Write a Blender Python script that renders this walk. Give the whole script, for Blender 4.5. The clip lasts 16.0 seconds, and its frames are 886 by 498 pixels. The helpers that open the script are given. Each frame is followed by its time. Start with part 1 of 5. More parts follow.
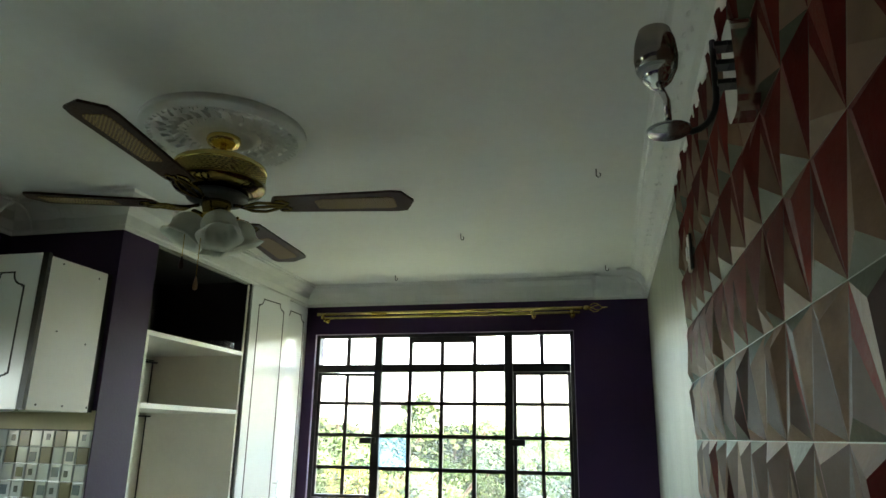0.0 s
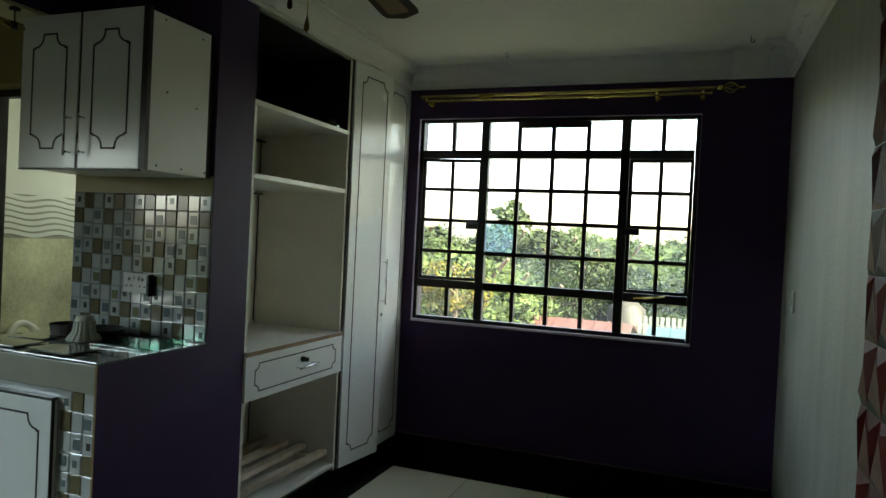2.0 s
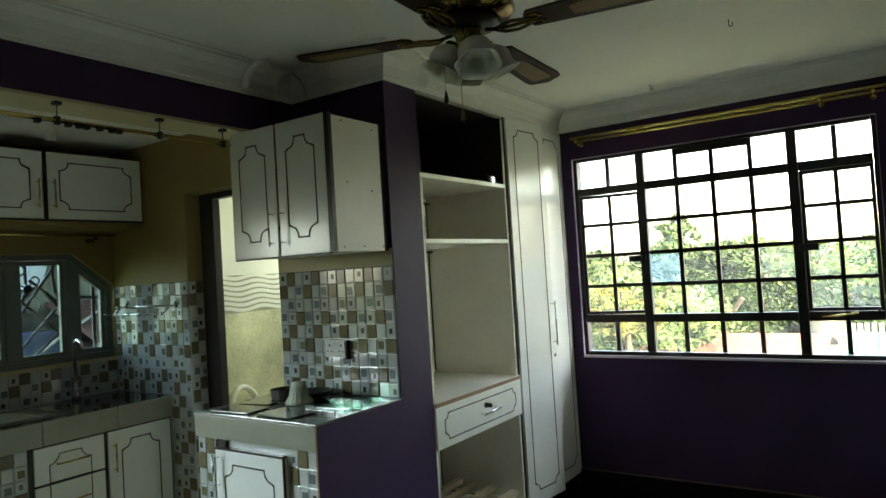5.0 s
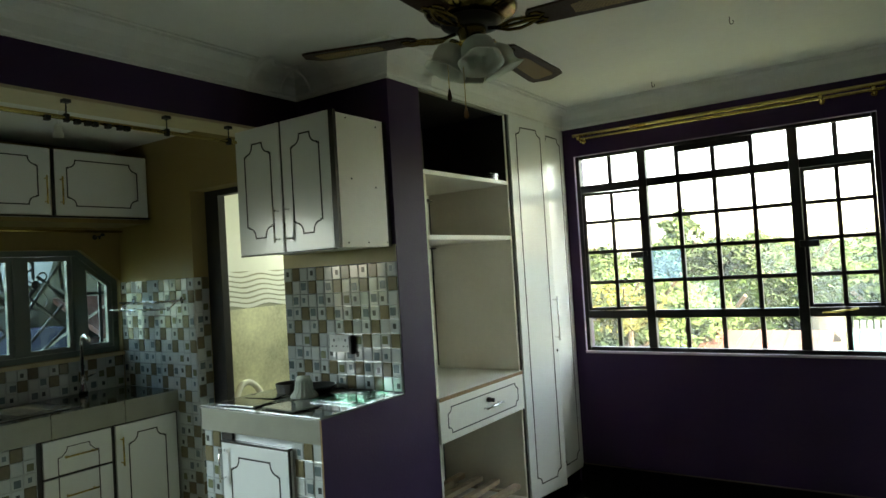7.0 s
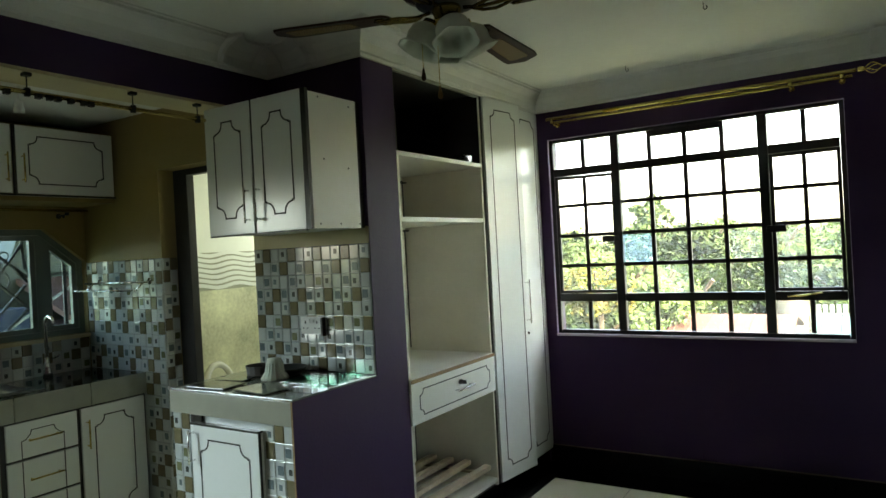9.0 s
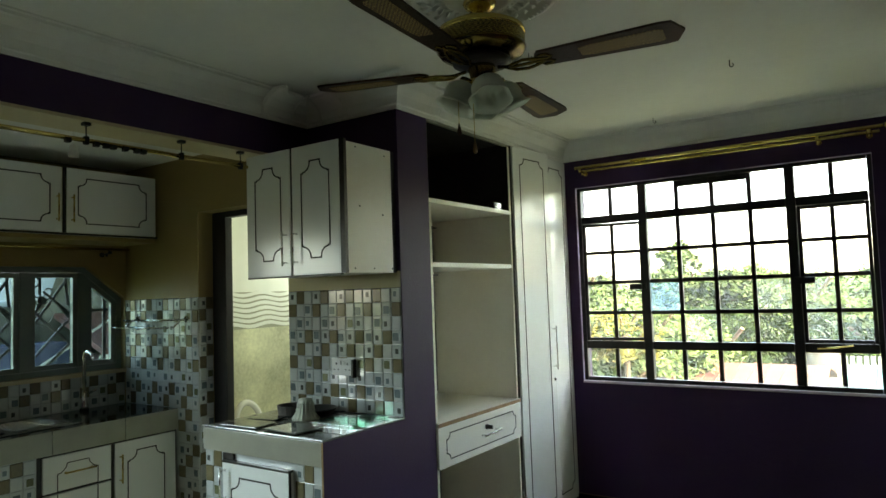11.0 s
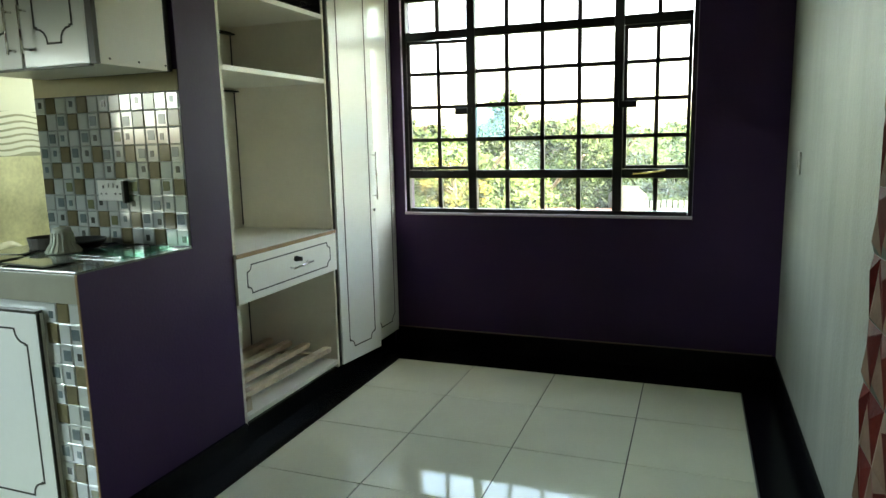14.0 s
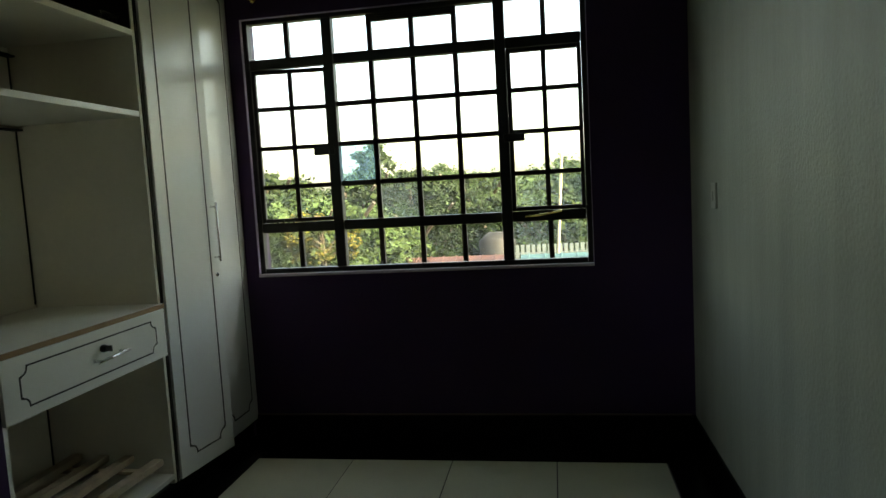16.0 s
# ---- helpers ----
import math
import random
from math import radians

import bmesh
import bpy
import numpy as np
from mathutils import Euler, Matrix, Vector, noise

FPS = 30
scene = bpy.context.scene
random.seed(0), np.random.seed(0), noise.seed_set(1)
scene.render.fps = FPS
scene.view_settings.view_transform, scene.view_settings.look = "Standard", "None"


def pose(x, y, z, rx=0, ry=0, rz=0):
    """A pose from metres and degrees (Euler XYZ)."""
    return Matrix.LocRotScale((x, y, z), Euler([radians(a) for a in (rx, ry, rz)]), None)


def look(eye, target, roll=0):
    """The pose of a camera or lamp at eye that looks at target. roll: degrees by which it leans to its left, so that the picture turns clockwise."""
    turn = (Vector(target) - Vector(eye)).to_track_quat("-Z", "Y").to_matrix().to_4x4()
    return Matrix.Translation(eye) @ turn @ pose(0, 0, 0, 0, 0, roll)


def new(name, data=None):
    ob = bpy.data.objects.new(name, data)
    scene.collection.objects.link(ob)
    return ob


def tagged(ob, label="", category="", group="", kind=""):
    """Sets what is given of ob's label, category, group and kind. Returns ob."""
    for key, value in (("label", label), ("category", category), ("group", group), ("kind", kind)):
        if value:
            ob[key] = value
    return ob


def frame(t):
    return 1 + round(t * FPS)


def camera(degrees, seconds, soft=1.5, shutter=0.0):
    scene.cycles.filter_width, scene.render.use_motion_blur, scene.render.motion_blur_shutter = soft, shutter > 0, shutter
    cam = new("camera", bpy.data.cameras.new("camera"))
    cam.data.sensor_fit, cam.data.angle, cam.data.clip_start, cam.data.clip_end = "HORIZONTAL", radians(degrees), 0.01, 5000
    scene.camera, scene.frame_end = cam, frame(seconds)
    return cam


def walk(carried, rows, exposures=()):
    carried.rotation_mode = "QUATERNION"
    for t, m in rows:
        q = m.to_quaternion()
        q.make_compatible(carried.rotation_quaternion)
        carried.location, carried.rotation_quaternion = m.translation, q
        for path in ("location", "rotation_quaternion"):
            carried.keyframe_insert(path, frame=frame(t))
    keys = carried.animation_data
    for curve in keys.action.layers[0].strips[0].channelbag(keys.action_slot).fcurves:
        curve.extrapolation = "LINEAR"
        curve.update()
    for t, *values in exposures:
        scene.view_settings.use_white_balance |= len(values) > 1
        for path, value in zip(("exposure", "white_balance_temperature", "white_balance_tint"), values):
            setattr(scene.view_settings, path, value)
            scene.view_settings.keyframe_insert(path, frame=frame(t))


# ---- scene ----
cam = camera(66.9, 16.0)
PATH = [
    (0, (0.221, -0.278, 1.585), (-0.234, 1.595, 2.121), 1.0),
    (0.5, (0.192, -0.236, 1.562), (-0.199, 1.684, 1.963), 1.7),
    (1, (0.163, -0.17, 1.519), (-0.305, 1.759, 1.768), 2.6),
    (1.5, (0.089, -0.131, 1.477), (-0.449, 1.792, 1.584), 3.1),
    (2, (0.042, -0.09, 1.447), (-0.665, 1.78, 1.419), 2.8),
    (2.5, (0.011, -0.071, 1.423), (-0.806, 1.751, 1.316), 3.2),
    (3, (-0.021, -0.081, 1.418), (-0.977, 1.667, 1.244), 2.1),
    (3.5, (-0.008, -0.121, 1.442), (-1.131, 1.531, 1.339), -0.4),
    (4, (0.056, -0.164, 1.442), (-1.127, 1.448, 1.424), -2.3),
    (4.2, (0.111, -0.199, 1.463), (-1.049, 1.429, 1.509), -2.6),
    (6.3, (0.078, -0.285, 1.57), (-1.036, 1.375, 1.644), -3.7),
    (6.5, (0.121, -0.292, 1.542), (-1.002, 1.362, 1.63), -3.5),
    (7, (0.118, -0.285, 1.537), (-1.017, 1.361, 1.593), -3.5),
    (7.5, (0.115, -0.287, 1.538), (-1.034, 1.349, 1.577), -3.4),
    (8, (0.116, -0.282, 1.535), (-1.01, 1.371, 1.556), -3.5),
    (8.5, (0.114, -0.28, 1.534), (-0.96, 1.407, 1.55), -3.2),
    (9, (0.112, -0.275, 1.533), (-0.959, 1.414, 1.534), -3.1),
    (9.5, (0.103, -0.267, 1.516), (-0.984, 1.411, 1.553), -3.1),
    (9.7, (0.105, -0.284, 1.533), (-0.975, 1.393, 1.671), -2.5),
    (11.8, (0.217, -0.36, 1.555), (-0.938, 1.269, 1.658), -1.6),
    (12, (0.244, -0.349, 1.544), (-0.888, 1.299, 1.562), -1.4),
    (12.5, (0.119, -0.252, 1.511), (-0.788, 1.527, 1.395), 0.5),
    (13, (0.059, -0.15, 1.497), (-0.822, 1.632, 1.278), 0.2),
    (13.5, (0.04, -0.101, 1.413), (-0.735, 1.721, 1.127), -0.5),
    (14, (0.04, 0.038, 1.37), (-0.657, 1.885, 1.049), -1.3),
    (14.5, (0.027, 0.189, 1.388), (-0.571, 2.092, 1.241), -0.9),
    (15, (-0.041, 0.317, 1.365), (-0.507, 2.255, 1.206), -0.2),
    (15.5, (-0.177, 0.485, 1.373), (-0.5, 2.456, 1.281), -2.7),
    (16, (-0.16, 0.682, 1.323), (-0.489, 2.646, 1.139), -3.2),
]
EXPOSURES = [(t, e, k + 650, 10 if t < 1.2 else 8 if t < 12.8 else 5) for t, e, k in ((0.0, 5.2, 7000), (0.5, 4.9, 7100), (1.0, 3.7, 7300), (1.5, 3.5, 7300), (2.5, 3.9, 7600), (3.0, 4.2, 7700), (3.5, 4.65, 7800), (9.5, 4.65, 7800), (12.0, 4.65, 7800), (12.5, 4.5, 7800), (14.0, 4.85, 8000), (14.5, 4.2, 8600), (15.0, 3.75, 8600), (15.5, 3.3, 8600), (16.0, 3.05, 8400))]
walk(cam, [(t, look(eye, target, roll)) for t, eye, target, roll in PATH], EXPOSURES)

# ---- world, sun, large lights ----
SUN_EL, SUN_AZ = 42.0, 115.0
world = bpy.data.worlds.new("world")
scene.world = world
world.use_nodes = True
wn = world.node_tree.nodes
sky = wn.new("ShaderNodeTexSky")
sky.sky_type, sky.sun_disc = "NISHITA", False
sky.sun_elevation, sky.sun_rotation = radians(SUN_EL), radians(SUN_AZ)
sky.dust_density, sky.ozone_density, sky.air_density = 3.0, 0.2, 0.9
world.node_tree.links.new(sky.outputs[0], wn["Background"].inputs[0])
wn["Background"].inputs[1].default_value = 0.15


def sun_lamp():
    data = bpy.data.lights.new("sun", "SUN")
    data.energy, data.angle, data.color = 1.5, radians(0.5), (1.0, 0.95, 0.86)
    ob = new("sun", data)
    az, el = radians(SUN_AZ), radians(SUN_EL)
    d = Vector((math.sin(az) * math.cos(el), math.cos(az) * math.cos(el), math.sin(el)))
    ob.matrix_basis = Matrix.Translation((0, 0, 30)) @ d.to_track_quat("Z", "Y").to_matrix().to_4x4()


def window_lamp(name, eye, target, w, h, watts, col):
    data = bpy.data.lights.new(name, "AREA")
    data.shape, data.size, data.size_y = "RECTANGLE", w, h
    data.energy, data.color = watts, col
    ob = new(name, data)
    ob.matrix_basis = look(eye, target)
    return ob


sun_lamp()
window_lamp("daylight_west", (-4.40, -0.3, 1.75), (-2.2, 1.5, 0.30), 0.9, 0.6, 0.37, (0.56, 0.82, 1.0)).data.spread = radians(56)
window_lamp("daylight_bath", (-3.2, 4.27, 1.85), (-3.4, 2.6, 1.3), 0.4, 0.4, 1.1, (0.82, 1.0, 0.98))


# ---- materials ----
def material(name, col, rough=0.5, metal=0.0, vary=0.12, scale=6.0, bump=0.0, bump_scale=60.0, spec=0.5, fine=0.0, random_tone=0.0, coat=0.0):
    m = bpy.data.materials.new(name)
    m.use_nodes = True
    nt = m.node_tree
    p = nt.nodes["Principled BSDF"]
    p.inputs["Roughness"].default_value, p.inputs["Metallic"].default_value = rough, metal
    p.inputs["Specular IOR Level"].default_value = spec
    p.inputs["Coat Weight"].default_value = coat
    tc = nt.nodes.new("ShaderNodeTexCoord")
    big = nt.nodes.new("ShaderNodeTexNoise")
    big.inputs["Scale"].default_value, big.inputs["Detail"].default_value = scale, 5
    nt.links.new(tc.outputs["Object"], big.inputs["Vector"])
    small = nt.nodes.new("ShaderNodeTexNoise")
    small.inputs["Scale"].default_value, small.inputs["Detail"].default_value = scale * 14, 3
    nt.links.new(tc.outputs["Object"], small.inputs["Vector"])
    add = nt.nodes.new("ShaderNodeMath")
    add.operation = "MULTIPLY_ADD"
    nt.links.new(small.outputs["Fac"], add.inputs[0])
    add.inputs[1].default_value = 0.4
    nt.links.new(big.outputs["Fac"], add.inputs[2])
    ramp = nt.nodes.new("ShaderNodeMapRange")
    ramp.inputs["From Min"].default_value, ramp.inputs["From Max"].default_value = 0.4, 1.0
    ramp.inputs["To Min"].default_value, ramp.inputs["To Max"].default_value = 1 - vary, 1 + vary * 0.4
    nt.links.new(add.outputs[0], ramp.inputs["Value"])
    last = ramp.outputs[0]
    if random_tone:
        info = nt.nodes.new("ShaderNodeObjectInfo")
        geo = nt.nodes.new("ShaderNodeNewGeometry")
        summed = nt.nodes.new("ShaderNodeMath")
        nt.links.new(info.outputs["Random"], summed.inputs[0])
        nt.links.new(geo.outputs["Random Per Island"], summed.inputs[1])
        r2 = nt.nodes.new("ShaderNodeMapRange")
        r2.inputs["From Max"].default_value = 2.0
        r2.inputs["To Min"].default_value, r2.inputs["To Max"].default_value = 1 - random_tone, 1 + random_tone
        nt.links.new(summed.outputs[0], r2.inputs["Value"])
        mul = nt.nodes.new("ShaderNodeMath")
        mul.operation = "MULTIPLY"
        nt.links.new(last, mul.inputs[0])
        nt.links.new(r2.outputs[0], mul.inputs[1])
        last = mul.outputs[0]
    mix = nt.nodes.new("ShaderNodeVectorMath")
    mix.operation = "SCALE"
    mix.inputs[0].default_value = col
    nt.links.new(last, mix.inputs["Scale"])
    nt.links.new(mix.outputs[0], p.inputs["Base Color"])
    rr = nt.nodes.new("ShaderNodeMapRange")
    rr.inputs["To Min"].default_value, rr.inputs["To Max"].default_value = max(rough * (1 - vary), 0.02), min(rough * (1 + vary), 1)
    nt.links.new(small.outputs["Fac"], rr.inputs["Value"])
    nt.links.new(rr.outputs[0], p.inputs["Roughness"])
    if bump:
        bn = nt.nodes.new("ShaderNodeTexNoise")
        bn.inputs["Scale"].default_value, bn.inputs["Detail"].default_value = bump_scale, 4
        nt.links.new(tc.outputs["Object"], bn.inputs["Vector"])
        b = nt.nodes.new("ShaderNodeBump")
        b.inputs["Strength"].default_value, b.inputs["Distance"].default_value = bump, 0.01
        nt.links.new(bn.outputs["Fac"], b.inputs["Height"])
        nt.links.new(b.outputs[0], p.inputs["Normal"])
    return m


def glass_material(name, tint=(1, 1, 1), haze=0.0, ripple=0.0, gloss=0.08):
    m = bpy.data.materials.new(name)
    m.use_nodes = True
    nt = m.node_tree
    nt.nodes.clear()
    out = nt.nodes.new("ShaderNodeOutputMaterial")
    clear = nt.nodes.new("ShaderNodeBsdfTransparent")
    clear.inputs[0].default_value = (*tint, 1)
    shine = nt.nodes.new("ShaderNodeBsdfGlossy")
    shine.inputs["Roughness"].default_value = 0.05
    mix = nt.nodes.new("ShaderNodeMixShader")
    mix.inputs[0].default_value = gloss
    nt.links.new(clear.outputs[0], mix.inputs[1])
    nt.links.new(shine.outputs[0], mix.inputs[2])
    last = mix
    if haze:
        dirt_veil = nt.nodes.new("ShaderNodeBsdfTranslucent")
        dirt_veil.inputs[0].default_value = (*[min(1, 0.9 * c) for c in tint], 1)
        noise_t = nt.nodes.new("ShaderNodeTexNoise")
        noise_t.inputs["Scale"].default_value, noise_t.inputs["Detail"].default_value = 22, 6
        tc = nt.nodes.new("ShaderNodeTexCoord")
        nt.links.new(tc.outputs["Object"], noise_t.inputs["Vector"])
        mr = nt.nodes.new("ShaderNodeMapRange")
        mr.inputs["From Min"].default_value, mr.inputs["From Max"].default_value = 0.35, 0.7
        mr.inputs["To Min"].default_value, mr.inputs["To Max"].default_value = haze * 0.4, haze
        nt.links.new(noise_t.outputs["Fac"], mr.inputs["Value"])
        m2 = nt.nodes.new("ShaderNodeMixShader")
        nt.links.new(mr.outputs[0], m2.inputs[0])
        nt.links.new(mix.outputs[0], m2.inputs[1])
        nt.links.new(dirt_veil.outputs[0], m2.inputs[2])
        last = m2
    nt.links.new(last.outputs[0], out.inputs[0])
    return m


PURPLE = material("purple paint", (0.045, 0.018, 0.066), 0.55, spec=0.25, vary=0.15, scale=2.5, bump=0.12, bump_scale=90)
WHITE_WALL = material("white wall paint", (0.33, 0.34, 0.285), 0.5, vary=0.2, scale=2, bump=0.25, bump_scale=70)


def streaked(m, across, down, amount):
    """Vertical brush and drip marks that vary a paint's tone and relief."""
    nt = m.node_tree
    p = nt.nodes["Principled BSDF"]
    tc, mp, no, mr = (nt.nodes.new("ShaderNode" + k) for k in ("TexCoord", "Mapping", "TexNoise", "MapRange"))
    mp.inputs["Scale"].default_value = (across, across, down)
    no.inputs["Scale"].default_value, no.inputs["Detail"].default_value = 1.0, 5
    nt.links.new(tc.outputs["Object"], mp.inputs["Vector"])
    nt.links.new(mp.outputs[0], no.inputs["Vector"])
    nt.links.new(no.outputs["Fac"], mr.inputs["Value"])
    mr.inputs["From Min"].default_value, mr.inputs["From Max"].default_value = 0.35, 0.75
    mr.inputs["To Min"].default_value, mr.inputs["To Max"].default_value = 1 - amount, 1 + amount
    old = p.inputs["Base Color"].links[0].from_socket
    mul = nt.nodes.new("ShaderNodeVectorMath")
    mul.operation = "SCALE"
    nt.links.new(old, mul.inputs[0])
    nt.links.new(mr.outputs[0], mul.inputs["Scale"])
    nt.links.new(mul.outputs[0], p.inputs["Base Color"])
    bump = nt.nodes.new("ShaderNodeBump")
    bump.inputs["Strength"].default_value, bump.inputs["Distance"].default_value = 0.15, 0.004
    nt.links.new(no.outputs["Fac"], bump.inputs["Height"])
    if p.inputs["Normal"].links:
        nt.links.new(p.inputs["Normal"].links[0].from_socket, bump.inputs["Normal"])
    nt.links.new(bump.outputs[0], p.inputs["Normal"])


streaked(WHITE_WALL, 11.0, 1.1, 0.10)
CEILING = material("ceiling paint", (0.76, 0.76, 0.72), 0.75, vary=0.08, scale=1.5, bump=0.1, bump_scale=50)
CORNICE = material("plaster", (0.74, 0.74, 0.71), 0.6, vary=0.08, scale=8, bump=0.2, bump_scale=40)
YELLOW = material("yellow paint", (0.28, 0.205, 0.068), 0.55, vary=0.15, scale=3, bump=0.15)
CREAM = material("cream paint", (0.58, 0.50, 0.30), 0.5, vary=0.1, scale=4, bump=0.1)
BLACK_TILE = material("black granite tile", (0.006, 0.006, 0.007), 0.22, vary=0.3, scale=30, spec=0.12)
FLOOR_TILE = material("cream floor tile", (0.78, 0.76, 0.57), 0.05, vary=0.06, scale=5, spec=0.6, random_tone=0.04)
GROUT = material("dark grout", (0.10, 0.09, 0.075), 0.9, vary=0.3, scale=20)
LAMINATE = material("white laminate", (0.83, 0.81, 0.74), 0.32, vary=0.05, scale=5)
LAMINATE_GLOSS = material("white glossy door", (0.83, 0.85, 0.83), 0.25, vary=0.04, scale=3, coat=0.15)
INSIDE = material("off-white board", (0.85, 0.81, 0.71), 0.5, vary=0.08, scale=4)
EDGE = material("dark edge band and gap shade", (0.02, 0.016, 0.013), 0.4, vary=0.2)
GROOVE = material("routed groove", (0.012, 0.010, 0.008), 0.5, vary=0.2)
DARK_INSIDE = material("near-black lining", (0.02, 0.016, 0.02), 0.7, vary=0.3)
WOOD_EDGE = material("brown board edge", (0.28, 0.16, 0.07), 0.5, vary=0.25, scale=30)
PALE_WOOD = material("pale timber", (0.60, 0.49, 0.35), 0.6, vary=0.3, scale=14, bump=0.2)
CHROME = material("chrome", (0.75, 0.75, 0.75), 0.12, 1.0, vary=0.05)
BRASS = material("polished brass", (0.78, 0.60, 0.22), 0.2, 1.0, vary=0.12, scale=20)
BRASS_AGED = material("dark aged brass", (0.20, 0.14, 0.045), 0.16, 1.0, vary=0.4, scale=30)
BRASS_DARK = material("pierced brass dark", (0.05, 0.035, 0.012), 0.5, 0.3, vary=0.3)
IRON = material("black steel", (0.009, 0.008, 0.009), 0.5, vary=0.3, scale=20, bump=0.2)
BLACK_PLASTIC = material("black plastic", (0.02, 0.02, 0.02), 0.3, vary=0.1)
BLADE = material("dark walnut blade", (0.036, 0.015, 0.008), 0.5, vary=0.4, scale=9, spec=0.2)
CANE = material("woven cane", (0.30, 0.18, 0.06), 0.55, vary=0.5, scale=40, bump=0.5, bump_scale=260)
weave = CANE.node_tree.nodes.new("ShaderNodeTexChecker")
weave.inputs["Scale"].default_value = 150
weave.inputs["Color1"].default_value, weave.inputs["Color2"].default_value = (0.30, 0.20, 0.065, 1), (0.11, 0.06, 0.022, 1)
weave_at = CANE.node_tree.nodes.new("ShaderNodeTexCoord")
CANE.node_tree.links.new(weave_at.outputs["Object"], weave.inputs["Vector"])
CANE.node_tree.links.new(weave.outputs["Color"], CANE.node_tree.nodes["Principled BSDF"].inputs["Base Color"])
OPAL = material("frosted glass", (0.70, 0.73, 0.64), 0.5, vary=0.08, scale=10)
AGED_PLASTIC = material("off-white plastic", (0.42, 0.43, 0.37), 0.4, vary=0.06)
WHITE_PLASTIC = material("white plastic", (0.75, 0.75, 0.72), 0.3, vary=0.03)
STONE_BAND = material("grey-beige worktop edge", (0.34, 0.34, 0.28), 0.3, vary=0.12, scale=12)
GLASS_TOP = material("glossy granite hob top", (0.05, 0.055, 0.05), 0.08, vary=0.4, scale=12, spec=0.8)
MIRROR_TILE = material("polished worktop tile", (0.16, 0.18, 0.16), 0.06, vary=0.35, scale=10, spec=0.9)
TILE_WHITE = material("glossy white wall tile", (0.50, 0.53, 0.52), 0.08, vary=0.08, scale=10, spec=1.0, random_tone=0.08, coat=0.35)
SQ_BROWN = material("taupe mosaic square", (0.17, 0.145, 0.085), 0.12, vary=0.2, scale=30, random_tone=0.3)
SQ_BLUE = material("blue grey mosaic square", (0.13, 0.17, 0.18), 0.16, vary=0.2, scale=30, random_tone=0.25)
SQ_DARK = material("dark grey mosaic square", (0.07, 0.075, 0.07), 0.16, vary=0.2, scale=30, random_tone=0.3)
SQ_GREEN = material("olive mosaic square", (0.16, 0.17, 0.09), 0.16, vary=0.2, scale=30, random_tone=0.3)
MARBLE = material("pale marbled tile", (0.70, 0.70, 0.50), 0.12, vary=0.5, scale=3.5)
BATH_WHITE = material("white bathroom tile", (0.78, 0.80, 0.74), 0.2, vary=0.06)
WAVE_SHADE = material("grey shade between waves", (0.38, 0.39, 0.31), 0.2, vary=0.2)
CERAMIC = material("white ceramic", (0.78, 0.78, 0.72), 0.12, vary=0.03)
STEEL = material("stainless steel", (0.45, 0.45, 0.45), 0.25, 1.0, vary=0.2, scale=20)
GREY_FRAME = material("grey painted window frame", (0.14, 0.17, 0.15), 0.4, vary=0.12)
RED_DARK = material("deep red facet", (0.085, 0.006, 0.004), 0.55, spec=0.08, vary=0.3, scale=18, bump=0.1, random_tone=0.15)
RED_MID = material("brick red facet", (0.135, 0.015, 0.010), 0.55, spec=0.08, vary=0.3, scale=18, bump=0.1, random_tone=0.15)
ROSE_BEIGE = material("rose beige facet", (0.20, 0.125, 0.088), 0.55, spec=0.1, vary=0.25, scale=18, bump=0.1, random_tone=0.12)
SAGE = material("grey green facet", (0.065, 0.072, 0.05), 0.55, spec=0.1, vary=0.25, scale=18, bump=0.1, random_tone=0.25)
BROWN_DEEP = material("dark brown facet", (0.03, 0.010, 0.008), 0.55, spec=0.08, vary=0.3, scale=18, random_tone=0.3)
MUTED = material("muted brown red facet", (0.085, 0.048, 0.037), 0.55, spec=0.1, vary=0.25, scale=18, random_tone=0.25)
SEAM = material("pale joint", (0.19, 0.20, 0.16), 0.4, vary=0.1)
# Haze is dirt on the panes plus a pale veil of glare over the view.
GLASS = glass_material("window glass", (0.97, 1.0, 0.98), haze=0.035, gloss=0.04)
GLASS_CLEAR = glass_material("clean window glass", (0.80, 0.95, 0.97), gloss=0.04)
GLASS_DIRTY = glass_material("dusty window glass", (0.95, 1.0, 0.95), haze=0.085, gloss=0.04)
GLASS_BLUE = glass_material("bluish rippled glass", (0.72, 0.9, 1.0), haze=0.15, gloss=0.04)
GLASS_PLAIN = glass_material("drinking glass", (0.85, 0.85, 0.85), gloss=0.25)
GLASS_SMOKED = glass_material("smoked glass", (0.50, 0.42, 0.36), gloss=0.3)
LEAF = material("leaves", (0.055, 0.092, 0.030), 0.8, spec=0.15, vary=0.4, scale=0.8, random_tone=0.6)
LEAF_DARK = material("dark leaves", (0.035, 0.055, 0.016), 0.8, spec=0.15, vary=0.4, scale=0.8, random_tone=0.6)
LEAF_YELLOW = material("yellow blossom and leaves", (0.15, 0.125, 0.018), 0.8, spec=0.15, vary=0.4, scale=1.5, random_tone=0.6)
BARK = material("bark", (0.12, 0.09, 0.06), 0.9, vary=0.4, scale=8, bump=0.5, bump_scale=20)
GROUND = material("grass and soil", (0.06, 0.07, 0.028), 0.95, vary=0.5, scale=0.3, bump=0.3, bump_scale=5)
FAR_GREEN = material("distant woods", (0.055, 0.07, 0.04), 0.9, vary=0.5, scale=0.05, random_tone=0.4)
ROOF_SALMON = material("salmon roof sheets", (0.085, 0.032, 0.019), 0.6, vary=0.2, scale=2)
ROOF_RED = material("brown red roof tiles", (0.06, 0.022, 0.018), 0.7, vary=0.3, scale=3)
